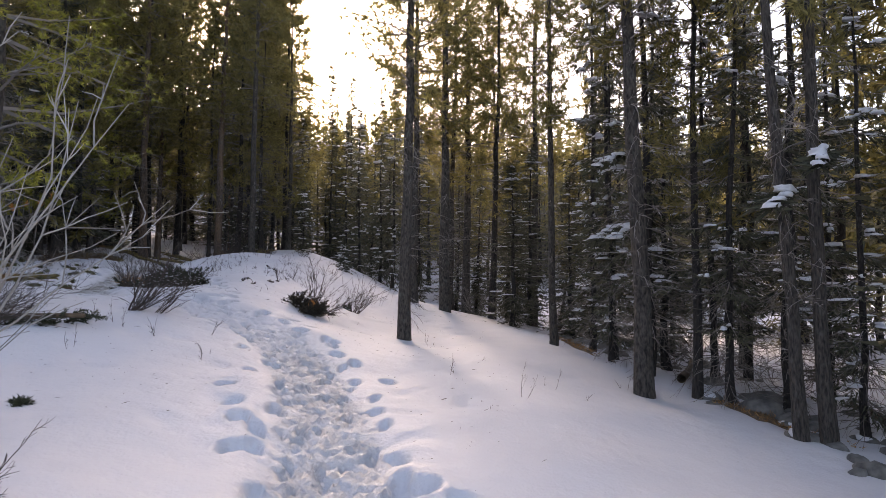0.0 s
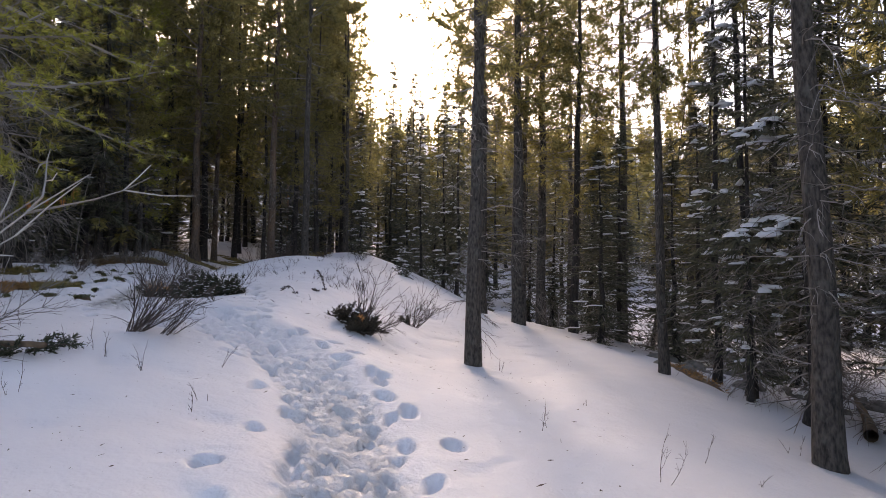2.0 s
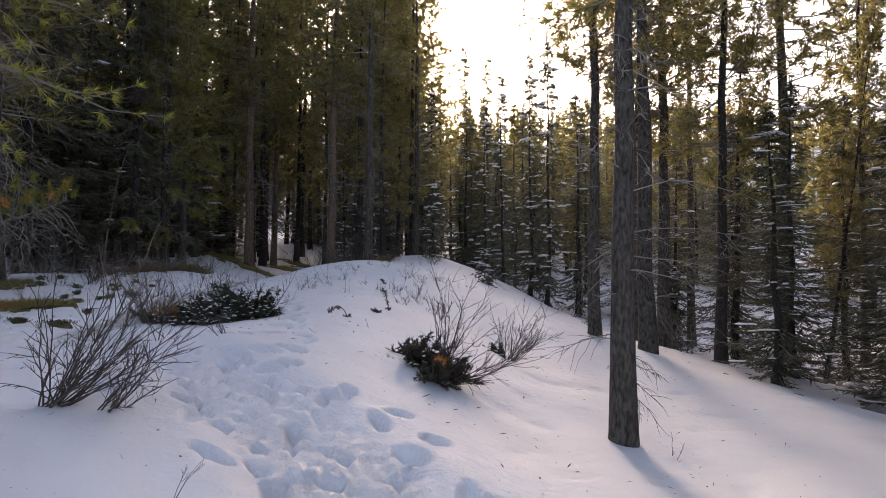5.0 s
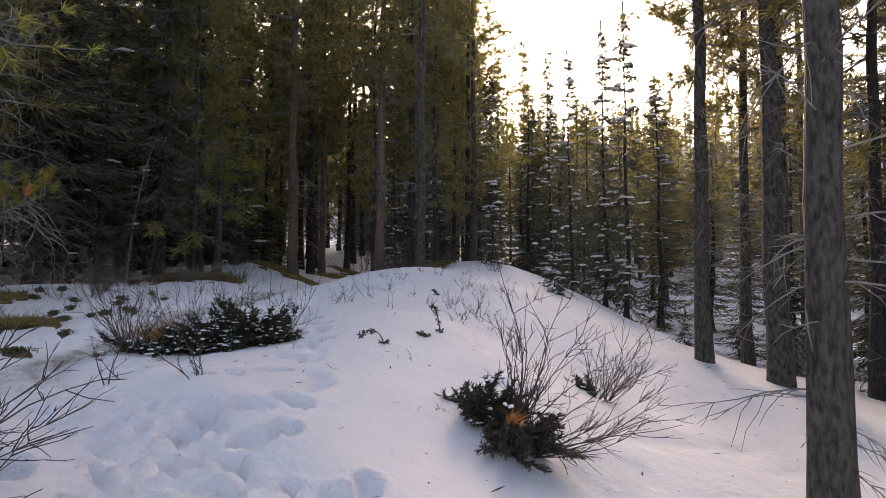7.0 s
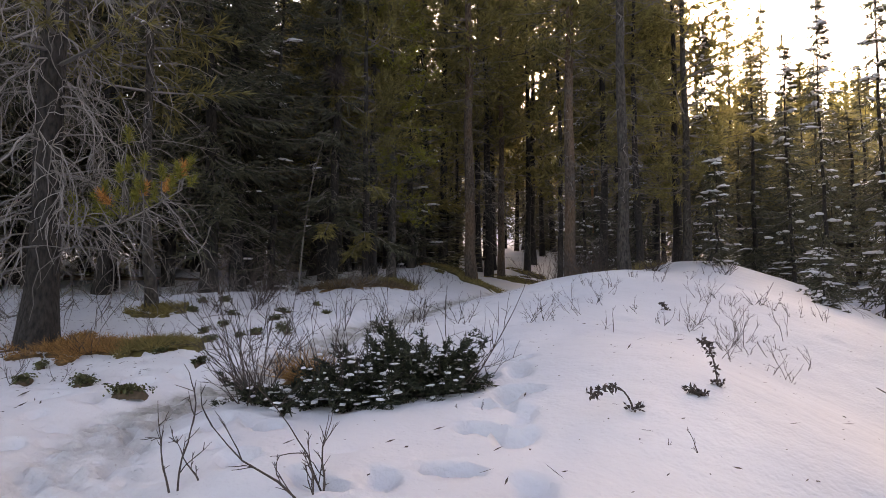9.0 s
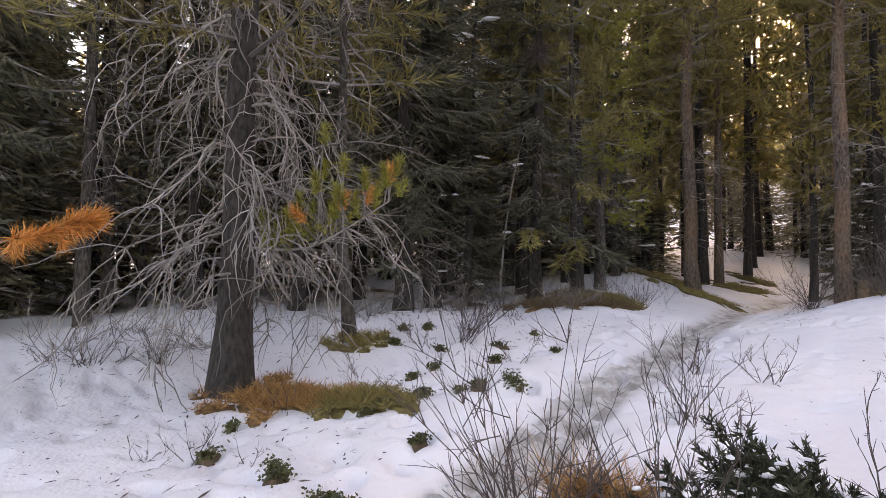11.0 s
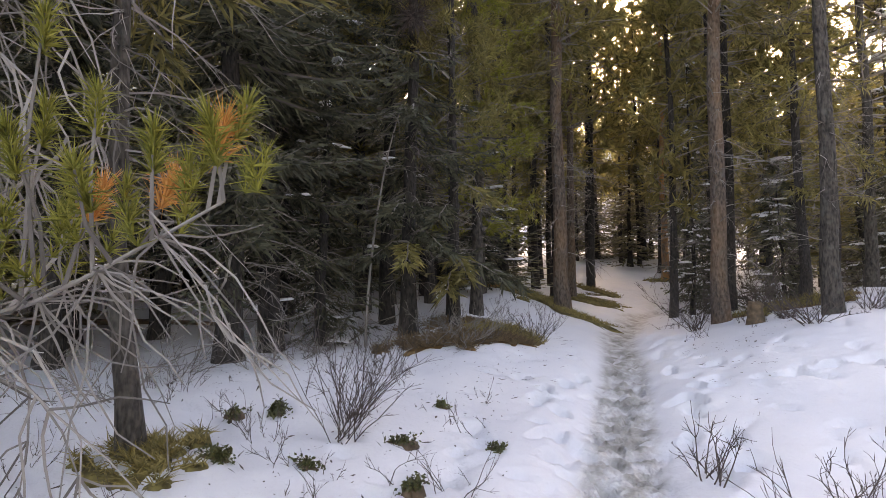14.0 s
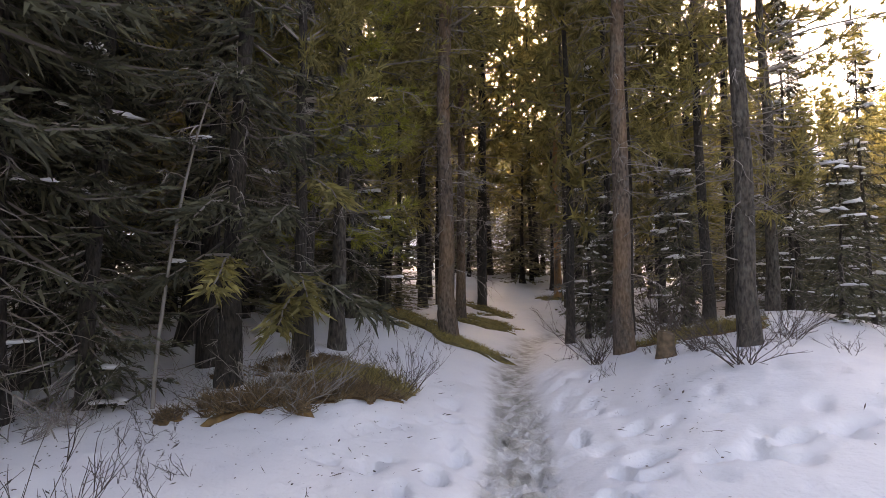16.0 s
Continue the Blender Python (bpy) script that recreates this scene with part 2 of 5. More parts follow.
def way_point(s):
    for (ax, ay), (bx, by) in zip(WAY, WAY[1:]):
        n = math.hypot(bx - ax, by - ay)
        if s <= n:
            return ax + (bx - ax) * s / n, ay + (by - ay) * s / n, math.atan2(by - ay, bx - ax)
        s -= n
    return (*WAY[-1], 1.6)


def spread(lo, hi, step, reach, grow=1.22):
    inner = list(np.arange(lo, hi, step))
    out, d = [], step
    left, right = lo, inner[-1]
    a, b = [], []
    while left > -reach:
        d = min(d * grow, 25)
        left -= d
        a.append(left)
    d = step
    while right < reach:
        d = min(d * grow, 25)
        right += d
        b.append(right)
    return np.array(a[::-1] + inner + b)


def build_ground():
    xs, ys = spread(-10.2, 0.9, 0.043, 420, 1.09), spread(2.3, 19.0, 0.043, 420, 1.09)
    X, Y = np.meshgrid(xs, ys)
    Z = land(X, Y)
    d, along = way_distance(X, Y)
    lump = np.sin(23 * X + 2.2 * np.sin(9 * Y)) * np.sin(21 * Y + 2.5 * np.sin(11 * X)) + 0.7 * np.sin(47 * X + 3 * np.sin(13 * Y)) * np.sin(43 * Y - 5 * X)
    half = 0.50 - 0.22 * np.clip((along - 18) / 6, 0, 1)
    worn = np.exp(-(d / half) ** 7)
    Z -= 0.09 * np.exp(-(d / (half + 0.1)) ** 4) - 0.02 * np.exp(-((d - 0.75) / 0.2) ** 2)
    Z += (0.042 - 0.010 * np.clip((along - 20) / 4, 0, 1)) * np.clip(lump, -0.9, 0.6) * worn
    rng = random.Random(4)

    def dent(x, y, turn, length, width, depth, sharp=9):
        i0, i1 = np.searchsorted(xs, (x - 0.5, x + 0.5))
        j0, j1 = np.searchsorted(ys, (y - 0.5, y + 0.5))
        if i1 - i0 < 3 or j1 - j0 < 3:
            return
        px, py = X[j0:j1, i0:i1] - x, Y[j0:j1, i0:i1] - y
        u, v = px * math.cos(turn) + py * math.sin(turn), -px * math.sin(turn) + py * math.cos(turn)
        q = np.sqrt((u / length) ** 2 + (v / width) ** 2)
        Z[j0:j1, i0:i1] += -depth / (1 + np.exp((q - 1) * sharp)) + 0.16 * depth * np.exp(-((q - 1.35) / 0.25) ** 2)

    s = 8.0
    while s < 36:
        s += rng.uniform(0.06, 0.13)
        x, y, a = way_point(s)
        o = rng.uniform(-0.5, 0.5) * (1 if s < 20 else 0.6)
        dent(x - math.sin(a) * o, y + math.cos(a) * o, a + rng.uniform(-0.5, 0.5), rng.uniform(0.07, 0.125), rng.uniform(0.035, 0.06), rng.uniform(0.045, 0.10) * (1 if s < 20 else 0.55), 12)
    for side in (-1, 1):
        s = 8.0
        while s < 34:
            s += rng.uniform(0.3, 0.9)
            x, y, a = way_point(s)
            o = side * rng.uniform(0.45, 0.8)
            dent(x - math.sin(a) * o, y + math.cos(a) * o, a + rng.uniform(-0.5, 0.5), rng.uniform(0.12, 0.18), rng.uniform(0.055, 0.085), rng.uniform(0.08, 0.15), 8)
    s = 8.0
    while s < 34:
        s += rng.uniform(0.4, 1.0)
        x, y, a = way_point(s)
        o = rng.choice((-1, 1)) * rng.uniform(0.75, 1.15)
        dent(x - math.sin(a) * o, y + math.cos(a) * o, a + rng.uniform(-0.7, 0.7), rng.uniform(0.11, 0.16), rng.uniform(0.07, 0.10), rng.uniform(0.08, 0.15), 7)
    # soft melt hollows over the open snow
    for _ in range(520):
        dent(rng.uniform(-13, -6.5), rng.uniform(10.5, 21), rng.uniform(0, 3), rng.uniform(0.05, 0.16), rng.uniform(0.035, 0.09), rng.uniform(0.02, 0.075), 5)
    for _ in range(110):
        dent(rng.uniform(-6.5, 0.6), rng.uniform(3, 19), rng.uniform(0, 3), rng.uniform(0.10, 0.30), rng.uniform(0.07, 0.16), rng.uniform(0.012, 0.045), 3)
    # the two deep holes beside the way, and the single trails over the knoll and over the flat
    dent(-0.21, 4.5, 0.2, 0.19, 0.14, 0.15)
    for k in range(8):
        dent(-4.55 - 0.24 * k + rng.uniform(-0.16, 0.16), 12.1 + 0.42 * k + rng.uniform(-0.1, 0.1), 2.0 + rng.uniform(-0.5, 0.5), rng.uniform(0.13, 0.18), rng.uniform(0.07, 0.10), rng.uniform(0.08, 0.13), 6)
    for x, y, t in ((-4.6, 11.49, 0.3), (-4.43, 11.74, 0.2), (-4.3, 11.16, 0.6), (-5.28, 12.98, 0.4), (-4.75, 11.05, 0.9), (-5.46, 13.44, 0.2), (-5.45, 13.84, 0.3), (-5.95, 14.0, 0.5), (-5.9, 14.55, 0.4), (-5.05, 12.35, 0.7)):
        dent(x, y, t, 0.14, 0.08, 0.15, 8)
    for k in range(11):
        dent(-8.9 + 0.30 * k + rng.uniform(-0.08, 0.08), 17.9 + 0.24 * k + rng.uniform(-0.12, 0.12), 0.6 + rng.uniform(-0.4, 0.4), rng.uniform(0.11, 0.16), rng.uniform(0.06, 0.09), rng.uniform(0.05, 0.09), 5)
    nx, ny = len(xs), len(ys)
    verts = np.stack([X, Y, Z], -1).reshape(-1, 3)
    i = (np.arange(ny - 1)[:, None] * nx + np.arange(nx - 1)[None]).ravel()
    faces = np.stack([i, i + 1, i + nx + 1, i + nx], -1)
    me = bpy.data.meshes.new("ground")
    me.from_pydata(verts.tolist(), [], faces.tolist())
    wear = worn * np.clip((along - 21.0) / 2.5, 0, 1) * np.clip((46 - along) / 8, 0, 1) + 0.4 * worn * np.clip((19 - along) / 3, 0, 1)
    me.attributes.new("wear", "FLOAT", "POINT").data.foreach_set("value", wear.astype(np.float32).ravel())
    me.polygons.foreach_set("use_smooth", np.ones(len(faces), bool))
    me.materials.append(SNOW)
    tagged(new("ground", me), "old trodden snow over uneven forest ground", "snow", kind="structure")


build_ground()


# ---- mesh helpers ----
class Shape:
    """Collects triangles and quads for one mesh."""

    def __init__(self):
        self.v, self.f = [], []

    def tube(self, pts, radii, sides=5, cap=False):
        base = len(self.v)
        prev = Vector((1, 0.2, 0.1))
        for i, (p, r) in enumerate(zip(pts, radii)):
            d = (pts[min(i + 1, len(pts) - 1)] - pts[max(i - 1, 0)]).normalized()
            a = d.cross(prev if abs(d.dot(prev)) < 0.95 else Vector((0, 1, 0))).normalized()
            b = d.cross(a)
            for k in range(sides):
                t = 2 * math.pi * k / sides
                self.v.append(p + (a * math.cos(t) + b * math.sin(t)) * r)
        for i in range(len(pts) - 1):
            for k in range(sides):
                k2 = (k + 1) % sides
                self.f.append((base + i * sides + k, base + i * sides + k2, base + (i + 1) * sides + k2, base + (i + 1) * sides + k))
        if cap:
            self.f.append(tuple(base + (len(pts) - 1) * sides + k for k in range(sides)))

    def sliver(self, root, tip, side):
        i = len(self.v)
        self.v += [root - side, root + side, tip]
        self.f.append((i, i + 1, i + 2))

    def leaf(self, root, tip, side):
        i = len(self.v)
        mid = (root + tip) / 2
        self.v += [root, mid + side, tip, mid - side]
        self.f.append((i, i + 1, i + 2, i + 3))

    def lump(self, c, sx, sy, sz, rng, turn=0.0, rings=4, sides=7, rough=0.18):
        """A rounded uneven lump, flat below."""
        base = len(self.v)
        ct, st = math.cos(turn), math.sin(turn)
        for j in range(rings):
            e = -0.35 + (math.pi / 2 + 0.35) * j / rings
            for k in range(sides):
                a = 2 * math.pi * k / sides
                q = 1 + rng.uniform(-rough, rough)
                x, y, z = sx * math.cos(a) * math.cos(e) * q, sy * math.sin(a) * math.cos(e) * q, sz * math.sin(e) * q
                self.v.append(Vector((c[0] + x * ct - y * st, c[1] + x * st + y * ct, c[2] + z)))
        self.v.append(Vector((c[0], c[1], c[2] + sz)))
        top = len(self.v) - 1
        for j in range(rings - 1):
            for k in range(sides):
                k2 = (k + 1) % sides
                self.f.append((base + j * sides + k, base + j * sides + k2, base + (j + 1) * sides + k2, base + (j + 1) * sides + k))
        for k in range(sides):
            self.f.append((base + (rings - 1) * sides + k, base + (rings - 1) * sides + (k + 1) % sides, top))

    def mesh(self, name, mat, smooth=False):
        me = bpy.data.meshes.new(name)
        me.from_pydata([tuple(p) for p in self.v], [], self.f)
        me.materials.append(mat)
        if smooth:
            me.polygons.foreach_set("use_smooth", np.ones(len(self.f), bool))
        return me


def part(name, shape, mat, parent, label="", smooth=False):
    ob = new(name, shape.mesh(name, mat, smooth))
    ob.parent = parent
    return tagged(ob, label)


def spot(x, y, sink=0.0, turn=0.0, size=1.0, tall=None, lean=(0, 0)):
    """A pose on the snow."""
    return pose(x, y, ground(x, y) - sink, lean[0], lean[1]) @ pose(0, 0, 0, 0, 0, turn) @ Matrix.Diagonal((size, size, tall or size, 1))


def rv(rng, k=1.0):
    return Vector((rng.uniform(-k, k), rng.uniform(-k, k), rng.uniform(-k, k)))


def wander(rng, start, d, length, steps, bend=0.25, pull=(0, 0, 0)):
    """A crooked line, for stems and branches."""
    pts, d = [start], d.normalized()
    for _ in range(steps):
        d = (d + rv(rng, bend) + Vector(pull)).normalized()
        pts.append(pts[-1] + d * length / steps)
    return pts


def trunk_shape(rng, height, radius, sides=10, flare=1.5, crook=0.05):
    s, pts, rad = Shape(), [], []
    x = y = 0.0
    n = 16
    for i in range(n + 1):
        u = i / n
        z = -0.25 + (height + 0.25) * u ** 1.35
        f = 1 + (flare - 1) * math.exp(-max(z, 0) / 0.28)
        pts.append(Vector((x, y, z)))
        rad.append(max(radius * f * (1 - 0.93 * u ** 1.25), 0.012))
        x += rng.uniform(-crook, crook)
        y += rng.uniform(-crook, crook)
    s.tube(pts, rad, sides)
    for p in s.v:
        p.x += rng.uniform(-0.06, 0.06) * radius
        p.y += rng.uniform(-0.06, 0.06) * radius
    return s, pts


def along_trunk(pts, z):
    for a, b in zip(pts, pts[1:]):
        if a.z <= z <= b.z:
            return a.lerp(b, (z - a.z) / (b.z - a.z))
    return pts[-1].copy()


def spray(s, rng, p, d, length, width, count, splay=0.6):
    """Needled twig: narrow slivers splayed forward round its axis."""
    for i in range(count):
        u = i / count
        q = p + d * length * u * 0.75
        e = (d + rv(rng, splay)).normalized()
        side = e.cross(rv(rng)).normalized() * width
        s.sliver(q, q + e * length * rng.uniform(0.35, 0.6), side)


def spruce_bough(wood, leaf, snow, rng, p, a, length, droop, snowy, fine=1.0):
    out = Vector((math.cos(a), math.sin(a), 0))
    across = Vector((-out.y, out.x, 0))
    n = 7 if fine > 0.6 else 4
    pts = [p + out * length * (i / n) + Vector((0, 0, -droop * length * (math.sin(i / n * 2.3) * 0.75))) + rv(rng, 0.025) for i in range(n + 1)]
    thin = list(range(0, n, 2)) + [n] if fine > 0.6 else [0, n]
    wood.tube([pts[i] for i in thin], [0.016 * (1 - 0.85 * i / n) * (0.5 + length / 2) for i in thin], 3)
    stations = max(4, int(length * 7.5 * fine))
    for i in range(stations):
        u = (i + 0.6) / stations
        k = min(int(u * n), n - 1)
        q = pts[k].lerp(pts[k + 1], u * n - k)
        fwd = (pts[k + 1] - pts[k]).normalized()
        for sgn in (-1, 1):
            tl = (0.22 + 0.34 * length * (1 - u)) * rng.uniform(0.55, 1.1)
            d = (fwd * 0.8 + across * sgn * rng.uniform(0.4, 1.0) + Vector((0, 0, rng.uniform(-0.75, 0.05)))).normalized()
            spray(leaf, rng, q, d, tl * (1 if fine > 0.6 else 1.25), 0.020 if fine > 0.6 else 0.045, 5 if fine > 0.6 else 3, 0.5)
    if snow is not None and rng.random() < snowy:
        for _ in range(rng.randint(1, 3) if fine > 0.6 else 1):
            k = rng.randint(1, n - 1)
            q = pts[k] + across * rng.uniform(-0.15, 0.15)
            snow.lump((q.x, q.y, q.z + 0.01), rng.uniform(0.08, 0.30), rng.uniform(0.04, 0.11), rng.uniform(0.025, 0.06), rng, a + rng.uniform(-0.5, 0.5), 3 if fine > 0.6 else 2, 6 if fine > 0.6 else 5, 0.3)


def dead_twigs(s, rng, p, a, length, droop, fork=3, radius=0.012):
    d = Vector((math.cos(a), math.sin(a), rng.uniform(-0.2, 0.25)))
    pts = wander(rng, p, d, length, 5, 0.22, (0, 0, -droop))
    s.tube(pts, [radius * (1 - 0.16 * i) for i in range(6)], 3)
    for _ in range(fork):
        k = rng.randint(1, 4)
        e = (pts[k + 1] - pts[k]).normalized() + rv(rng, 0.8)
        q = wander(rng, pts[k], e, length * rng.uniform(0.2, 0.5), 3, 0.3, (0, 0, -droop))
        s.tube(q, [radius * 0.45, radius * 0.36, radius * 0.28, radius * 0.15], 3)


def make_spruce(seed, height, radius, low=0.5, reach=2.2, gap=0.26, snowy=0.3, mat=None, label="", fine=1.0, bare=1.0):
    rng = random.Random(seed)
    root = tagged(new("spruce_tree"), label or "dark green spruce with drooping boughs standing in snow", "tree")
    t, pts = trunk_shape(rng, height, radius, 10 if fine > 0.6 else 6)
    part("trunk", t, BARK_DARK, root, smooth=True)
    wood, leaf, snow, dead = Shape(), Shape(), Shape(), Shape()
    z = low
    while z < height - 0.15:
        u = (z - low) / (height - low)
        for _ in range(rng.randint(3, 5)):
            length = max(0.18, reach * (1 - u) ** 0.75 * rng.uniform(0.5, 1.1) * (0.7 + 0.3 * min(1, u * 5)))
            spruce_bough(wood, leaf, snow, rng, along_trunk(pts, z + rng.uniform(-0.1, 0.1)), rng.uniform(0, 6.283), length, rng.uniform(0.15, 0.55) * (1 - 0.9 * u), snowy, fine if height < 5 else fine * 0.85)
        z += gap * rng.uniform(0.8, 1.3) * (1 if u < 0.7 else 0.8)
    for _ in range(int((10 + low * 12) * fine * bare)):
        dead_twigs(dead, rng, along_trunk(pts, rng.uniform(0.3, max(low + 1.5, 1.5))), rng.uniform(0, 6.283), rng.uniform(0.4, 1.4), 0.14, 4 if fine > 0.6 else 1)
    for sgn in range(6):
        spray(leaf, rng, Vector((pts[-1].x, pts[-1].y, height - 0.3)), Vector((0, 0, 1)), 0.5, 0.02, 6, 0.35)
    crown = tagged(part("crown", leaf, mat or SPRUCE, root), kind="stuff")
    tagged(part("branchwork", wood, DEAD, crown), kind="stuff")
    if dead.v:
        tagged(part("dead_wood", dead, DEAD, root), kind="stuff")
    if snow.v:
        tagged(part("snow", snow, SNOW_CAP, crown, "small caps of old snow", True), kind="stuff")
    return root


def pine_tuft(leaf, rng, p, d, size=0.17, count=9, width=0.010, splay=0.75):
    for _ in range(count):
        e = (d * 0.8 + rv(rng, splay)).normalized()
        leaf.sliver(p, p + e * size * rng.uniform(0.7, 1.15), e.cross(rv(rng)).normalized() * width)


def pine_bough(wood, leaf, rng, p, a, length, rise, fine=1.0):
    d = Vector((math.cos(a), math.sin(a), rise))
    pts = wander(rng, p, d, length, 5, 0.16, (0, 0, 0.03))
    good = fine > 0.6
    keep = (0, 2, 4, 5) if good else (0, 5)
    wood.tube([pts[i] for i in keep], [0.022 * (0.4 + length / 2) * (1 - 0.15 * i) for i in keep], 3)
    tufts, size, width = (16, 0.13, 0.006) if fine > 1.5 else (10, 0.25, 0.017) if good else (6, 0.40, 0.042)
    more = 3 if fine > 1.5 else 1
    for i in range(tufts):
        u = 0.2 + 0.8 * (i + 1) / tufts
        k = min(int(u * 5), 4)
        q = pts[k].lerp(pts[k + 1], min(1, u * 5 - k))
        e = ((pts[k + 1] - pts[k]).normalized() + rv(rng, 0.9)).normalized()
        tip = q + e * rng.uniform(0.1, 0.4) * (0.4 + length / 2)
        if fine > 1.5 and (tip - q).length > 0.15:
            wood.tube([q, tip], [0.006, 0.003], 3)
        pine_tuft(leaf, rng, q.lerp(tip, 0.5), e, size, 6 * more if good else 4, width)
        pine_tuft(leaf, rng, tip, e, size, 8 * more if good else 5, width)


def make_pine(seed, height, radius, live, dead_low=1.0, dead_count=45, reach=1.9, bark_mat=None, label="", dead_len=1.2, gap=0.34, needle=None, fine=1.0):
    rng = random.Random(seed)
    root = tagged(new("pine_tree"), label or "tall slender pine with dead lower twigs in snow", "tree")
    t, pts = trunk_shape(rng, height, radius, 12 if fine > 0.6 else 6, 1.35, 0.045)
    part("trunk", t, bark_mat or BARK, root, smooth=True)
    wood, leaf, dead = Shape(), Shape(), Shape()
    for _ in range(dead_count):
        z = dead_low + (live + 1.5 - dead_low) * rng.random() ** 0.75
        dead_twigs(dead, rng, along_trunk(pts, z), rng.uniform(0, 6.283), rng.uniform(0.35, dead_len), rng.uniform(0.02, 0.16), 5 if fine > 0.6 else 3, 0.010 if fine > 0.6 else 0.014)
    z = live
    while z < height:
        u = (z - live) / (height - live)
        for _ in range(rng.randint(2, 4)):
            length = max(0.3, reach * (1 - u) ** 0.7 * rng.uniform(0.5, 1.15) * (0.6 + 0.4 * min(1, u * 5)))
            pine_bough(wood, leaf, rng, along_trunk(pts, z), rng.uniform(0, 6.283), length, rng.uniform(-0.35, 0.3) + 0.35 * u, fine)
        z += gap * rng.uniform(0.7, 1.3)
    crown = tagged(part("crown", leaf, needle or PINE, root), kind="stuff")
    tagged(part("branchwork", wood, DEAD, crown), kind="stuff")
    tagged(part("dead_wood", dead, DEAD, root), kind="stuff")
    return root


# ---- trees ----
RED_LABEL = "tall pine with reddish flaking bark in snow"
PINES = [make_pine(11, 17, 0.155, 5.0, dead_count=60, dead_len=1.5), make_pine(12, 18, 0.15, 5.8, dead_count=80, dead_len=1.5),
         make_pine(13, 15, 0.14, 3.6, dead_count=55, reach=1.8, dead_len=1.4, bark_mat=BARK_DARK),
         make_pine(14, 18, 0.16, 6.0, dead_count=90, dead_len=1.5, bark_mat=BARK_RED, label=RED_LABEL)]
BUSHY = [make_pine(18, 15, 0.12, 2.2, dead_count=40, reach=2.3, gap=0.3, label="olive green pine with foliage low on its trunk")]
CROWNS = [make_pine(51, 18, 0.15, 4.2, fine=0.5, gap=0.42, reach=2.3, bark_mat=BARK_DARK), make_pine(52, 18, 0.15, 5.2, fine=0.5, gap=0.42, reach=2.2, bark_mat=BARK_DARK), make_pine(53, 17, 0.14, 3.4, fine=0.5, gap=0.42, reach=2.4, bark_mat=BARK_DARK)]
PINES_FAR = [make_pine(15, 17, 0.15, 3.6, fine=0.5, gap=0.42, bark_mat=BARK_DARK), make_pine(16, 18, 0.16, 4.6, fine=0.5, gap=0.42, bark_mat=BARK_DARK), make_pine(17, 15, 0.14, 2.8, fine=0.5, gap=0.42, bark_mat=BARK_DARK)]
SPRUCES = [make_spruce(21, 13, 0.15, 1.5, snowy=0.0), make_spruce(22, 11, 0.13, 0.45, 1.9, snowy=0.25), make_spruce(23, 15, 0.16, 2.0, 2.2, 0.29, 0.0), make_spruce(24, 9, 0.10, 0.4, 1.7, snowy=0.45)]
OPEN = [make_spruce(28, 13, 0.10, 1.7, 1.6, 0.44, 0.35, bare=2.6, label="slender spruce with bare lower twigs on the creek bank"), make_spruce(29, 12, 0.085, 0.9, 1.4, 0.42, 0.45, bare=3.0, label="slender spruce with bare lower twigs on the creek bank"), make_spruce(30, 14, 0.11, 2.4, 1.6, 0.46, 0.2, bare=2.4, label="slender spruce with bare lower twigs on the creek bank")]
SPRUCES_FAR = [make_spruce(25, 13, 0.15, 1.4, 2.2, 0.36, 0.12, fine=0.5, mat=SPRUCE_LIT), make_spruce(26, 15, 0.16, 2.0, 2.2, 0.38, 0.1, fine=0.5, mat=SPRUCE_LIT), make_spruce(27, 10, 0.12, 0.5, 1.9, 0.33, 0.3, fine=0.5, mat=SPRUCE_LIT)]
SMALL = [make_spruce(31, 3.4, 0.05, 0.25, 1.0, 0.16, 0.3, label="young spruce with snow caught on its boughs"),
         make_spruce(32, 2.2, 0.035, 0.15, 0.8, 0.13, 0.4, label="young spruce standing on the snowy knoll")]
used = set()


def plant(kind, i, x, y, size=1.0, tall=None, turn=None, lean=(0, 0), group=""):
    """Set a tree of that build on the snow; the first use moves the tree itself."""
    ob = kind[i % len(kind)]
    m = spot(x, y, 0.06, (x * 97 + y * 57) % 360 if turn is None else turn, size, tall, lean)
    if ob.name in used:
        ob = copy_thing(ob, m)
    else:
        used.add(ob.name)
        ob.matrix_basis = m
    if group:
        tagged(ob, group=group)
    return ob


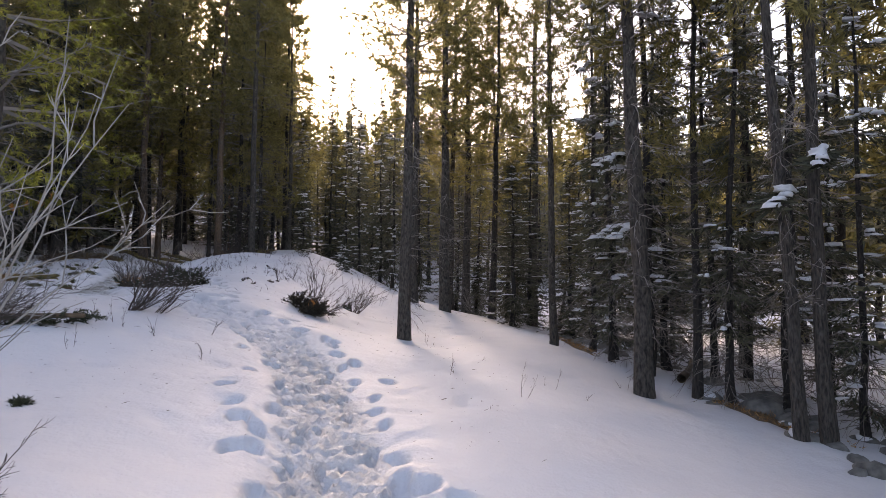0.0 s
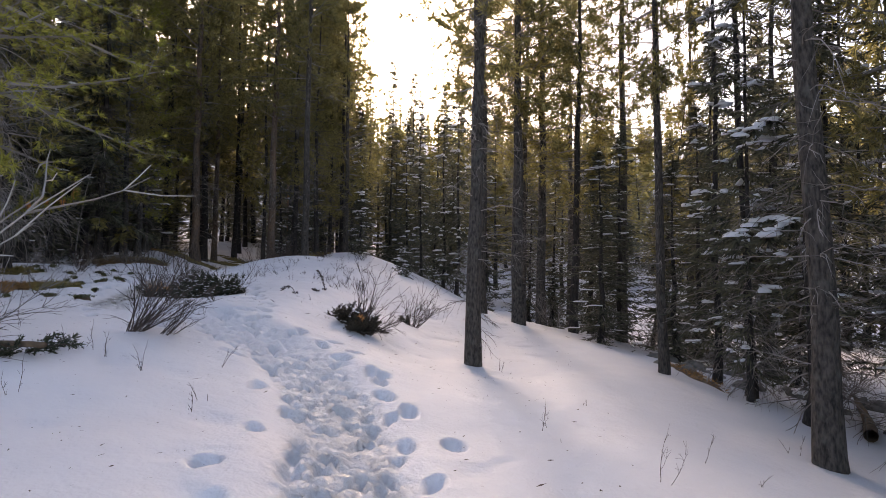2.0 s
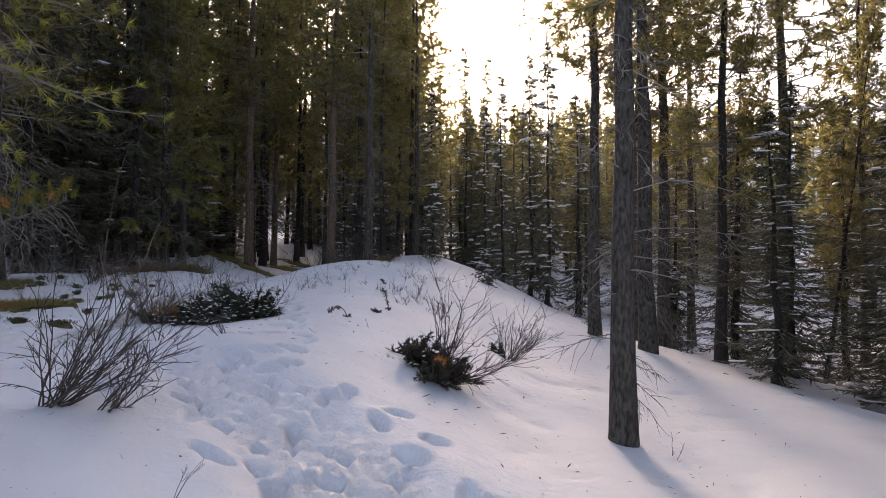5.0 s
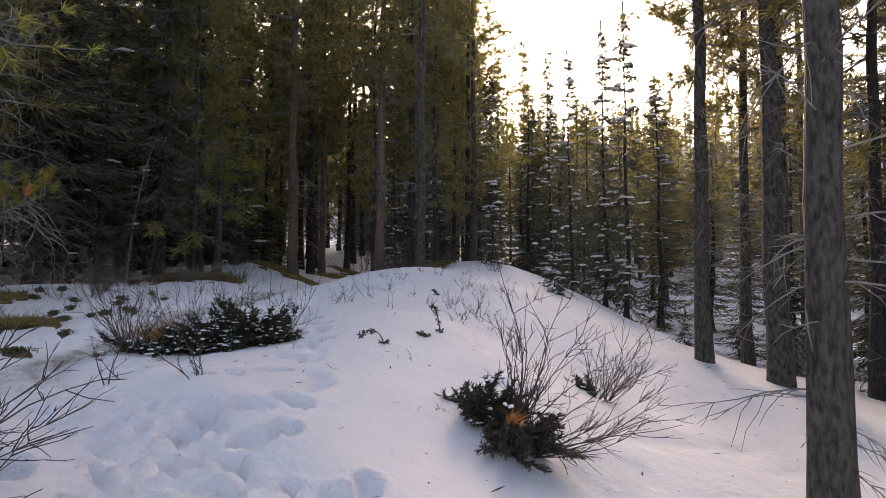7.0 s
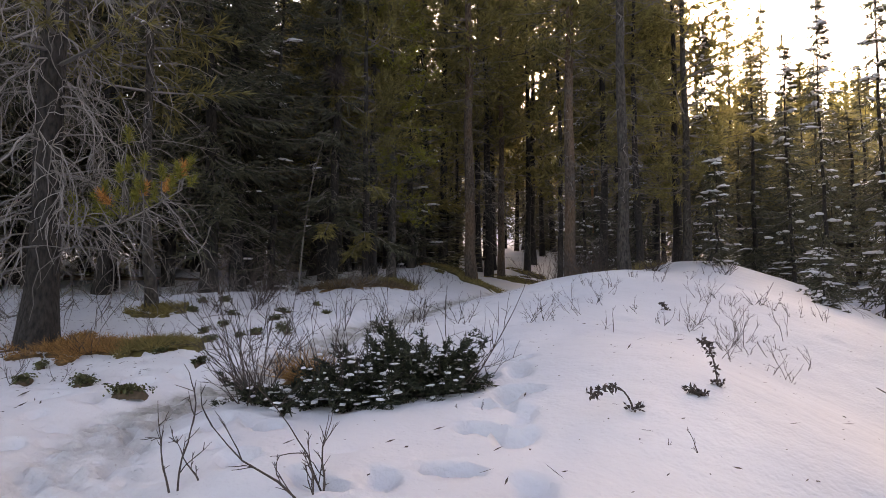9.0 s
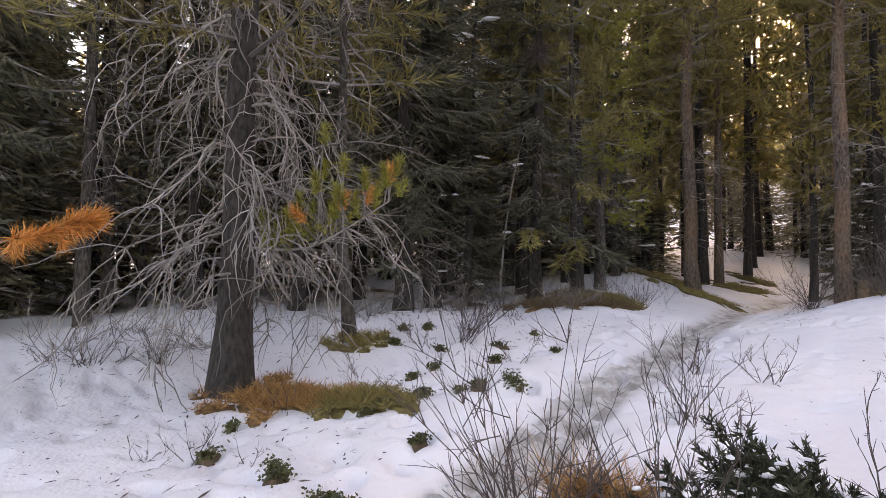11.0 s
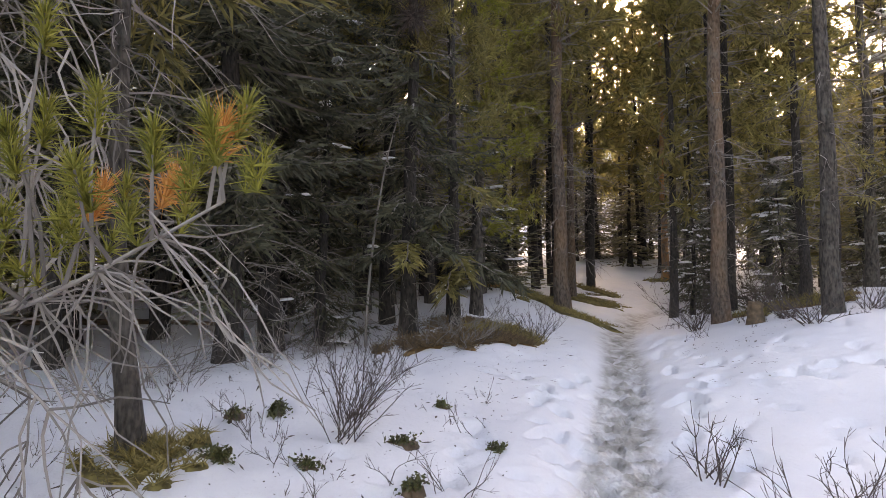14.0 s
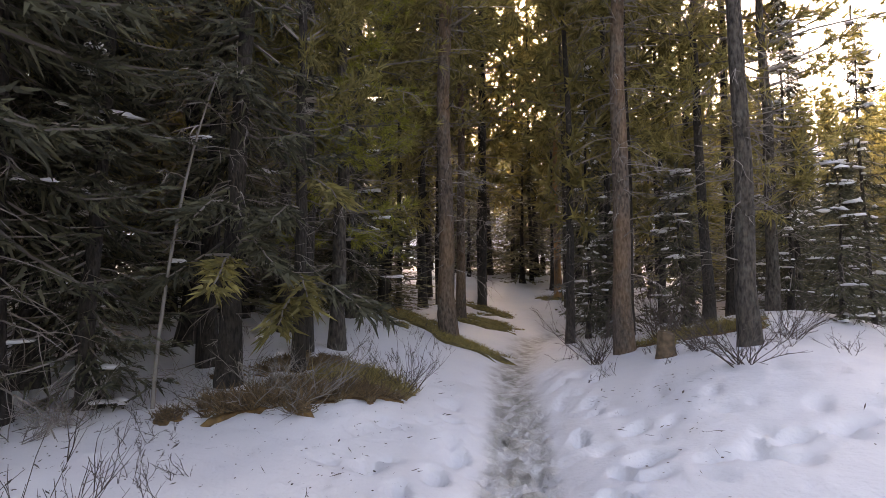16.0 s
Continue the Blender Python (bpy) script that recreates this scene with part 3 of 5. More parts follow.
# pines that stand alone by the way and on the creek bank (x, y, girth, height factor, kind, lean)
for x, y, g, h, i, lean in [(-0.83, 12.28, 0.88, 1.0, 0, (-0.8, 0.3)), (3.24, 9.08, 0.98, 1.0, 1, (0, -2.5)), (0.07, 18, 1.2, 1.0, 1, (0, 0)), (0.9, 21.69, 1.25, 1.1, 0, (0, 0)),
                            (1.65, 19.11, 0.9, 1.0, 2, (0, 1)), (-0.95, 18.45, 1.0, 1.0, 0, (0, 0)), (0.3, 22.3, 0.9, 1.0, 1, (0, 0)), (3.2, 20.03, 1.05, 1.0, 1, (0, 1.5)), (2.58, 13.11, 0.62, 0.9, 1, (0, -1)),
                            (4.11, 9.18, 0.62, 0.8, 2, (0, 0)), (4.46, 7.07, 0.55, 1.0, 1, (0, -4)), (4.75, 7.0, 0.66, 1.0, 0, (0, -2)), (4.25, 20.77, 0.45, 0.6, 2, (0, 8)),
                            (2.31, 25.85, 1.0, 1.0, 0, (0, 0)), (-9.56, 24.03, 1.0, 1.0, 3, (0, 1)), (-7.8, 22.95, 0.95, 1.05, 1, (0, -0.5)), (-12.95, 24.35, 1.1, 1.05, 3, (0, 0)),
                            (-13.75, 19.2, 0.95, 1.0, 2, (0, 0)), (-13.25, 20.31, 0.9, 1.0, 2, (0, 0)), (-14.77, 21.69, 0.8, 1.0, 0, (0, 0)), (-15.05, 11.54, 0.72, 1.0, 1, (0, 0)),
                            (-16.52, 12, 0.7, 1.0, 0, (0, 0)), (-17.35, 12.65, 0.6, 1.0, 1, (0, 0)), (-12.83, 34.15, 0.8, 1.0, 1, (0, 0)), (-14.77, 29.08, 0.9, 1.0, 3, (0, 0))]:
    plant(PINES, i, x, y, g, h, lean=lean, group="pines along the trail")
for x, y, g, h, i in [(3.42, 12.92, 0.8, 0.95, 1), (3.69, 12.05, 0.8, 0.95, 0), (4.44, 8.73, 0.85, 0.8, 0), (5.54, 7.44, 0.8, 0.7, 1), (3.47, 11.63, 0.7, 0.8, 1), (5.91, 20.77, 0.9, 0.9, 1), (5.72, 10.71, 0.9, 0.8, 0),
                      (2.4, 20.86, 0.9, 0.8, 1), (-2.35, 26.2, 0.8, 1.08, 3), (-2.95, 26.77, 0.9, 0.95, 3), (-4.06, 27.88, 0.85, 0.9, 3), (-1.29, 29.08, 1.0, 0.9, 1), (-4.98, 29.54, 0.9, 0.85, 3), (-6.28, 30.92, 0.9, 0.9, 1),
                      (-13.48, 16.06, 1.0, 1.0, 0), (-13.85, 16.89, 0.9, 0.9, 2), (-13.62, 17.63, 0.8, 0.8, 1), (-12.87, 18.72, 0.85, 0.95, 2), (-14.77, 17.72, 1.0, 1.0, 0), (-15.23, 13.11, 0.9, 1.0, 2), (-16.71, 15.6, 1.1, 1.1, 0),
                      (-15.88, 16.52, 0.9, 1.0, 2), (-16.06, 19.02, 1.0, 1.0, 1), (-14.95, 14.77, 0.9, 1.1, 2), (-14.68, 23.63, 0.9, 0.9, 1), (-10.98, 28.25, 0.8, 0.8, 3), (-6.83, 27.23, 0.8, 0.7, 3)]:
    plant(OPEN if x > 2 and y < 18 else SPRUCES, i, x, y, g, h, group="spruces of the forest")
for x, y, g, i in [(-8.63, 26.77, 1.0, 0), (-4.02, 22.71, 0.6, 1), (-6.37, 25.48, 0.8, 0), (-10.34, 27.69, 0.9, 0), (-0.92, 23.45, 0.7, 1), (1.48, 23.63, 0.7, 0), (4.89, 13.38, 0.8, 0), (-11.08, 30.92, 0.9, 0)]:
    plant(SMALL, i, x, y, g, group="young spruces")

for x, y, h, i in [(-7.9, 27.6, 1.0, 0), (-8.7, 28.6, 1.05, 2), (-9.9, 27.2, 1.0, 1), (-10.6, 29.4, 1.05, 0), (-9.4, 31.0, 1.0, 2), (-10.9, 31.6, 1.0, 1), (-9.6, 33.2, 0.95, 0), (-13.0, 37.0, 1.0, 0), (-14.4, 38.2, 1.0, 2), (-15.7, 39.6, 1.05, 1), (-16.9, 40.6, 1.0, 0), (-12.2, 38.6, 1.0, 2), (-14.9, 41.5, 1.1, 0), (-11.3, 35.2, 1.0, 1), (-8.3, 25.6, 0.8, 2), (-11.0, 26.4, 0.9, 2)]:
    plant(PINES_FAR if y > 26 else PINES, i, x, y, 0.85, h, group="pines along the trail")

for x, y, h in [(2.1, 17.0, 0.5), (2.9, 18.6, 0.6), (3.8, 16.6, 0.5), (4.8, 18.2, 0.7), (5.6, 16.0, 0.7), (1.4, 23.5, 0.6), (3.2, 24.0, 0.7), (5.0, 21.5, 0.7), (0.6, 25.0, 0.5)]:
    plant(SPRUCES, 1, x, y, 0.75, h, group="spruces of the forest")
for x, y, h in [(5.0, 10.4, 0.6), (5.3, 8.6, 0.55), (6.4, 9.4, 0.7), (4.5, 11.4, 0.6), (6.6, 12.4, 0.75), (5.9, 14.6, 0.7), (6.9, 7.6, 0.65)]:
    plant(OPEN, int(x * 7 + y * 3), x, y, 0.9, h + 0.15, group="spruces of the forest")
for x, y, h in [(-14.6, 23.4, 1.0), (-16.2, 26.0, 1.1), (-7.2, 26.3, 0.95), (-15.6, 21.4, 1.0)]:
    plant(BUSHY, 0, x, y, 1.0, h, group="pines along the trail")

for x, y, h, i in [(-13.6, 39.8, 1.0, 0), (-12.0, 36.8, 0.9, 1), (-16.4, 42.6, 1.0, 1), (-11.2, 41.6, 1.0, 0), (-14.6, 45.0, 1.0, 1), (-17.6, 43.8, 1.0, 0), (-10.4, 38.4, 0.9, 2), (-12.8, 47.0, 1.0, 0), (-16.0, 39.0, 0.7, 2)]:
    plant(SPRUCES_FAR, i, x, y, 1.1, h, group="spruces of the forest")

# tall crowns that close the wood behind the trail
for x, y, h, i in [(-10.9, 33.4, 1.15, 0), (-12.4, 40.4, 1.2, 1), (-15.4, 32.4, 1.15, 2), (-16.2, 34.6, 1.15, 0), (-11.6, 36.6, 1.2, 1), (-14.2, 40.0, 1.2, 0), (-17.6, 38.4, 1.2, 2), (-18.4, 41.4, 1.25, 1), (-15.6, 43.6, 1.3, 0),
                   (-17.8, 33.0, 1.1, 0), (-13.2, 43.0, 1.3, 1), (-16.0, 27.0, 1.1, 0), (-17.8, 28.6, 1.1, 1), (-16.6, 30.4, 1.1, 2), (-15.2, 28.9, 1.05, 0), (-19.6, 36.4, 1.15, 0), (-20.2, 40.0, 1.2, 2)]:
    plant(CROWNS, i, x, y, 1.05, h, group="pines along the trail")
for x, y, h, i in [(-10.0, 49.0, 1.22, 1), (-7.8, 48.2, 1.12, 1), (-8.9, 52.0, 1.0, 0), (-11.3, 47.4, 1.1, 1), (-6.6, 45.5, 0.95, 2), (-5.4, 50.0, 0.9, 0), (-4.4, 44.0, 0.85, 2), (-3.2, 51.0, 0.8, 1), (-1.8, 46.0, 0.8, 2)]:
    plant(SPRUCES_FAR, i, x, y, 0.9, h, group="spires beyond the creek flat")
rng = random.Random(79)
# low young growth under the wood
for k in range(70):
    if k % 3:
        x, y = rng.uniform(-24, -14.2), rng.uniform(24, 46)
    else:
        x, y = rng.uniform(-27, -17.5), rng.uniform(6, 17)
    if way_distance(np.array(x), np.array(y))[0] > 3.2:
        plant(SPRUCES_FAR, 2 if k % 3 else rng.randrange(3), x, y, rng.uniform(0.8, 1.2), rng.uniform(0.3, 0.6) if k % 3 else rng.uniform(0.6, 1.0), group="spruces of the forest")
rng = random.Random(78)
for k in range(95):
    x, y = rng.uniform(-9.5, 14), rng.uniform(30, 62)
    plant(SPRUCES_FAR if k % 3 else PINES_FAR, rng.randrange(9), x, y, rng.uniform(0.7, 1.1), rng.uniform(0.38, 0.62) * (0.8 + 0.4 * (y - 30) / 32), group="spires beyond the creek flat")

# the rest of the wood, thickening away from the way and leaving the creek open
rng = random.Random(77)
placed = [(-10.76, 12.46), (-11.54, 13.98)] + [(o.location.x, o.location.y) for o in scene.objects if o.get("category") == "tree"]
tries = 0
while len(placed) < 455 and tries < 9000:
    tries += 1
    x, y = rng.uniform(-36, 26), rng.uniform(-10, 52)
    if tries < 2200:
        x, y = rng.uniform(-28, -14), rng.uniform(3, 42)
        if tries % 6 == 0:
            x, y = rng.uniform(5, 13), rng.uniform(2, 27)
    d, _ = way_distance(np.array(x), np.array(y))
    wood_left = x < -14.6 - 0.02 * y or (y > 27 and x < -9.5) or (y < 7 and x < -10)
    wood_right = x > 5.2 + 0.05 * abs(y - 9) and y < 28
    wood_far = y > 31
    if d < 2.3 or not (wood_left or wood_right or wood_far) or min((x - a) ** 2 + (y - b) ** 2 for a, b in placed) < (1.6 if x < -12 else 2.0):
        continue
    if 7.0 < x < 9.8 and y < 31:
        continue
    placed.append((x, y))
    gap = -0.262 * y - 0.2 < x < 0.6 - 0.1 * y and y > 25
    near = math.hypot(x + 8, y - 14) < 9
    if rng.random() < 0.45:
        plant(PINES if near else PINES_FAR, rng.randrange(12), x, y, rng.uniform(0.75, 1.1), (rng.uniform(0.4, 0.55) if gap else rng.uniform(0.85, 1.1)) * (0.6 if y > 45 else 1))
    else:
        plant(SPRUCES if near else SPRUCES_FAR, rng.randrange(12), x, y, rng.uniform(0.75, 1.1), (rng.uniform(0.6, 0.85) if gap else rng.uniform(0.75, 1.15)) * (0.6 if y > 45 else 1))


def far_woods():
    s, rng = Shape(), random.Random(5)
    n = 0
    while n < 4300:
        x, y = rng.uniform(-230, 210), rng.uniform(-90, 260)
        r = math.hypot(x + 5, y - 20)
        if r < 46 or rng.random() > 75 / r:
            continue
        n += 1
        z, h = ground(x, y), rng.uniform(7, 13)
        s.tube([Vector((x, y, z - 0.5)), Vector((x, y, z + h))], [0.16, 0.02], 3)
        for _ in range(55 if r < 90 else 34):
            u = rng.random()
            a, q = rng.uniform(0, 6.283), 0.4 + 2.1 * (1 - u) * rng.uniform(0.5, 1.1)
            p = Vector((x, y, z + h * (0.12 + 0.88 * u)))
            e = Vector((math.cos(a), math.sin(a), rng.uniform(-0.7, 0.1)))
            s.sliver(p, p + e * q, Vector((-math.sin(a), math.cos(a), rng.uniform(-0.3, 0.3))) * 0.5)
    tagged(new("far_woods", s.mesh("far_woods", PINE)), "distant conifer forest on the hillside", "forest", kind="stuff")


far_woods()


# ---- the old pine by the trail, with bleached drooping branches and one living bough ----
def old_pine():
    rng = random.Random(41)
    x, y = -10.76, 12.46
    root = tagged(new("pine_tree"), "old pine with bleached drooping dead branches and orange tufts", "tree")
    root.matrix_basis = spot(x, y, 0.05)
    t, pts = trunk_shape(rng, 15, 0.165, 16, 1.6, 0.035)
    part("trunk", t, BARK_DARK, root, smooth=True)
    dead = Shape()
    for i in range(92):
        z = 0.9 + 4.2 * (i / 92) ** 0.9
        a = rng.uniform(0, 6.283)
        length, r0 = rng.uniform(0.8, 2.1), rng.uniform(0.008, 0.016)
        p = along_trunk(pts, z)
        main = wander(rng, p, Vector((math.cos(a), math.sin(a), 0.55)), length, 8, 0.36, (0, 0, -0.33))
        dead.tube(main, [r0 * (1 - 0.105 * k) for k in range(9)], 4)
        for _ in range(10):
            k = rng.randint(1, 7)
            e = (main[k + 1] - main[k]).normalized() + rv(rng, 0.9)
            q = wander(rng, main[k], e, rng.uniform(0.25, 0.9), 5, 0.5, (0, 0, -0.20))
            dead.tube(q, [0.0062, 0.0056, 0.005, 0.0042, 0.0034, 0.0022], 3)
    # the living bough and its tufts, some of them dead and orange
    right, ahead = Vector((0.925, 0.38, 0)), Vector((-0.38, 0.925, 0))
    bough = Shape()
    start = along_trunk(pts, 1.45)
    line = [start + right * (1.8 * k / 8) + Vector((0, 0, -0.14 * math.sin(k / 8 * 3.1) + 0.28 * (k / 8) ** 2)) + rv(rng, 0.015) for k in range(9)]
    bough.tube(line, [0.017 * (1 - 0.09 * k) for k in range(9)], 6)
    for k in range(60):
        q = line[rng.randint(1, 7)]
        dead.tube(wander(rng, q, Vector((0.5, 0.2, -0.2)) + rv(rng, 1.0), rng.uniform(0.3, 0.8), 5, 0.45, (0, 0, -0.12)), [0.005, 0.0045, 0.004, 0.0035, 0.003, 0.002], 3)
    green, rust = Shape(), Shape()
    for u, up, side, dead_tuft in [(0.25, 0.25, 0.05, 0), (0.30, 0.38, -0.1, 0), (0.38, 0.30, 0.1, 0), (0.45, 0.55, 0.0, 0), (0.50, 0.33, -0.15, 0), (0.58, 0.82, 0.05, 0), (0.62, 1.15, 0.0, 0), (0.64, 0.62, -0.1, 0),
                                   (0.60, 0.30, -0.2, 1), (0.68, 0.42, 0.1, 1), (0.74, 0.70, 0.0, 0), (0.78, 0.33, -0.1, 0), (0.84, 0.30, 0.1, 1), (0.86, 0.42, 0.0, 0), (0.97, 0.35, 0.05, 1), (1.0, 0.28, -0.05, 0), (0.99, 0.42, 0.1, 0), (0.34, 0.15, -0.1, 0), (0.55, 0.42, 0.2, 0)]:
        k = min(int(u * 8), 7)
        q = line[k].lerp(line[k + 1], u * 8 - k)
        tip = q + Vector((0, 0, up * 0.85)) + ahead * side * 1.5
        bough.tube([q, q.lerp(tip, 0.5) + rv(rng, 0.04), tip], [0.009, 0.007, 0.005], 4)
        d = (tip - q).normalized()
        for j in range(6):
            pine_tuft(rust if dead_tuft else green, rng, tip - d * 0.028 * j, d, 0.1, 34, 0.0036, 0.9)
            pine_tuft(green, rng, q.lerp(tip, 0.5) + right * (0.12 if j % 2 else -0.1) - d * 0.02 * j, d, 0.09, 20, 0.0034, 0.9)
    tagged(part("dead_wood", dead, DEAD_PALE, root, "bleached grey drooping dead branches"), kind="stuff")
    bough_ob = part("bough", bough, DEAD_PALE, root)
    tagged(part("needle_mass", green, PINE_LIME, bough_ob, "fresh yellow-green needle tufts"), kind="stuff")
    tagged(part("dead_needle_mass", rust, RUST, bough_ob, "dead orange needle tufts"), kind="stuff")
    wood, leaf = Shape(), Shape()
    for _ in range(80):
        z = rng.uniform(5.0, 14.6)
        pine_bough(wood, leaf, rng, along_trunk(pts, z), rng.uniform(0, 6.283), rng.uniform(0.9, 2.4) * (1.1 - (z - 4) / 14), rng.uniform(-0.35, 0.2), 2.0 if z < 8 else 1.0)
    for a, z in ((0.2, 3.2), (-0.5, 3.6), (-1.0, 3.4)):
        pine_bough(wood, leaf, rng, along_trunk(pts, z), a, 1.9, -0.1, 2.0)
    crown = tagged(part("crown", leaf, PINE, root), kind="stuff")
    tagged(part("branchwork", wood, DEAD, crown), kind="stuff")


old_pine()


def rusty_pine():
    """A pine whose low bough has died and turned orange."""
    rng = random.Random(43)
    ob = make_pine(44, 12, 0.11, 3.4, dead_count=40, label="young pine with a dead orange bough")
    ob.matrix_basis = spot(-11.35, 10.1, 0.05)
    wood, leaf = Shape(), Shape()
    p = Vector((0, 0, 1.55))
    line = [p + Vector((0.42 * k / 4, 1.15 * k / 4, 0.05 - 0.12 * math.sin(k))) for k in range(5)]
    wood.tube(line, [0.02, 0.016, 0.012, 0.009, 0.006], 5)
    for k in range(14):
        q = line[rng.randint(2, 3)].lerp(line[4], rng.random())
        d = (Vector((0.3, 0.8, 0.3)) + rv(rng, 0.8)).normalized()
        for j in range(3):
            pine_tuft(leaf, rng, q + d * 0.05 * j, d, 0.17, 46, 0.0055)
    bough = part("dead_bough", wood, DEAD, ob, "dead bough with orange needles")
    tagged(part("needle_mass", leaf, RUST, bough, "dead orange needles"), kind="stuff")


rusty_pine()
small_pine = make_pine(45, 11, 0.078, 3.2, dead_count=55, label="slim pine with a bare lower trunk beside dead grass")
small_pine.matrix_basis = spot(-11.42, 14.02, 0.05)

orange_pine = make_pine(46, 16, 0.15, 6.0, bark_mat=BARK_ORANGE, label="pine with orange flaking bark beside the trail")
orange_pine.matrix_basis = spot(-13.6, 35.8, 0.05)

# the thin bare sapling that leans and bends over
rng = random.Random(47)
s = Shape()
line = [Vector((0.30 * (k / 12) ** 1.6, 0.45 * (k / 12) ** 1.6, -0.1 + 4.1 * (k / 12) - 0.6 * (k / 12) ** 3)) for k in range(13)]
s.tube(line, [0.022 * (1 - 0.06 * k) for k in range(13)], 7)
sapling = tagged(new("bare_sapling"), "thin grey leaning bare sapling in front of dark spruces", "tree")
sapling.matrix_basis = spot(-12.98, 17.84, 0)
part("trunk", s, DEAD, sapling, smooth=True)
s = Shape()
for k in range(30):
    dead_twigs(s, rng, line[rng.randint(4, 12)], rng.uniform(0, 6.283), rng.uniform(0.2, 0.7), 0.1, 3, 0.007)
tagged(part("twigwork", s, DEAD, sapling), kind="stuff")

# the bough with bright green needles on the tree by the dark stand
lime = make_pine(48, 13, 0.11, 1.6, dead_count=30, reach=1.5, needle=PINE_LIME, fine=2.0, label="pine with bright yellow-green foliage at the stand's edge")
lime.matrix_basis = spot(-13.1, 20.9, 0.05)


lone = min((o for o in scene.objects if o.get("category") == "tree" and o.parent is None), key=lambda o: (o.location.x + 0.83) ** 2 + (o.location.y - 12.28) ** 2)
rng, s = random.Random(49), Shape()
for a, z, n in ((-0.2, 0.75, 1.0), (-0.5, 0.6, 0.9), (0.3, 0.9, 0.8), (-0.35, 1.0, 0.9), (3.3, 0.9, 0.35), (-0.9, 0.5, 0.5)):
    dead_twigs(s, rng, Vector((0, 0, z)), a, n * 0.62, 0.2, 9, 0.008)
low_branches = part("low_dead_wood", s, DEAD, lone, "low drooping dead branches")
low_branches.matrix_parent_inverse = Matrix.Rotation(-lone.matrix_basis.to_euler().z, 4, "Z")
tagged(low_branches, kind="stuff")


# the pine whose low green boughs reach out over the snow beside the start
reaching = make_pine(54, 14, 0.12, 1.9, dead_count=6, reach=2.9, gap=0.3, fine=2.0, needle=PINE_LIME, label="pine with long light green lower boughs")
reaching.matrix_basis = spot(-7.1, 8.7, 0.05)


def nearest_tree(x, y):
    return min((o for o in scene.objects if o.get("category") == "tree" and o.parent is None), key=lambda o: (o.location.x - x) ** 2 + (o.location.y - y) ** 2)


def low_bough(tx, ty, tip, seed, snowy=True, needle=SPRUCE, label="bough weighed down by snow"):
    """A long bough on the tree at tx, ty, with or without a cake of snow."""
    rng, tree = random.Random(seed), nearest_tree(tx, ty)
    wood, leaf, snow = Shape(), Shape(), Shape()
    tip = Vector(tip)
    root = Vector((tree.location.x, tree.location.y, tip.z + 0.25))
    line = [root.lerp(tip, k / 8) + Vector((0, 0, 0.12 * math.sin(k / 8 * 3.1))) + rv(rng, 0.015) for k in range(9)]
    wood.tube(line, [0.02 * (1 - 0.09 * k) for k in range(9)], 5)
    across = (tip - root).cross(Vector((0, 0, 1))).normalized()
    for k in range(3, 9):
        for _ in range(6):
            d = ((tip - root).normalized() * 0.6 + across * rng.choice((-1, 1)) * rng.uniform(0.3, 1) + Vector((0, 0, rng.uniform(-0.7, 0)))).normalized()
            spray(leaf, rng, line[k], d, rng.uniform(0.2, 0.4), 0.02, 6, 0.5)
        if snowy:
            snow.lump(tuple(line[k] + across * rng.uniform(-0.06, 0.06)), rng.uniform(0.12, 0.2), rng.uniform(0.06, 0.11), rng.uniform(0.04, 0.07), rng, math.atan2(tip.y - root.y, tip.x - root.x) + rng.uniform(-0.4, 0.4), 4, 8, 0.25)
    bough = part("long_bough", wood, DEAD, tree, label)
    bough.matrix_parent_inverse = tree.matrix_basis.inverted()
    tagged(part("needle_mass", leaf, needle, bough), kind="stuff")
    if snowy:
        part("snow", snow, SNOW_CAP, bough, "long cake of old snow", True)


bank = make_spruce(62, 12, 0.10, 2.0, 1.5, 0.44, 0.3, bare=2.2, label="slender spruce with two snow-laden boughs")
bank.matrix_basis = spot(3.85, 10.75, 0.05)
low_bough(3.85, 10.75, (2.85, 10.15, 3.5), 1)
low_bough(3.85, 10.75, (3.05, 10.0, 2.15), 2)
low_bough(3.85, 10.75, (2.95, 10.75, 2.2), 3)
low_bough(4.46, 7.07, (3.8, 6.5, 2.3), 4)
low_bough(4.75, 7.0, (4.15, 6.2, 2.75), 5)

# green boughs hanging low at the edge of the dark stand
plant(PINES, 2, -12.56, 19.36, 0.6, 0.9, group="pines along the trail")
for k, (tx, ty, tip) in enumerate([(-12.87, 18.72, (-12.3, 17.9, 3.0)), (-12.87, 18.72, (-12.9, 17.9, 3.05)), (-12.87, 18.72, (-12.1, 18.4, 3.2)), (-12.56, 19.36, (-11.9, 18.7, 2.85)), (-12.56, 19.36, (-11.6, 19.2, 2.75)), (-12.56, 19.36, (-12.2, 18.5, 3.6)),
                                   (-12.56, 19.36, (-11.7, 18.9, 3.9)), (-12.56, 19.36, (-11.5, 19.5, 2.7)), (-12.87, 18.72, (-12.5, 17.8, 3.6)), (-12.56, 19.36, (-12.0, 18.4, 2.6))]):
    low_bough(tx, ty, tip, 20 + k, False, PINE if k % 3 == 0 else SPRUCE, "low hanging green bough")

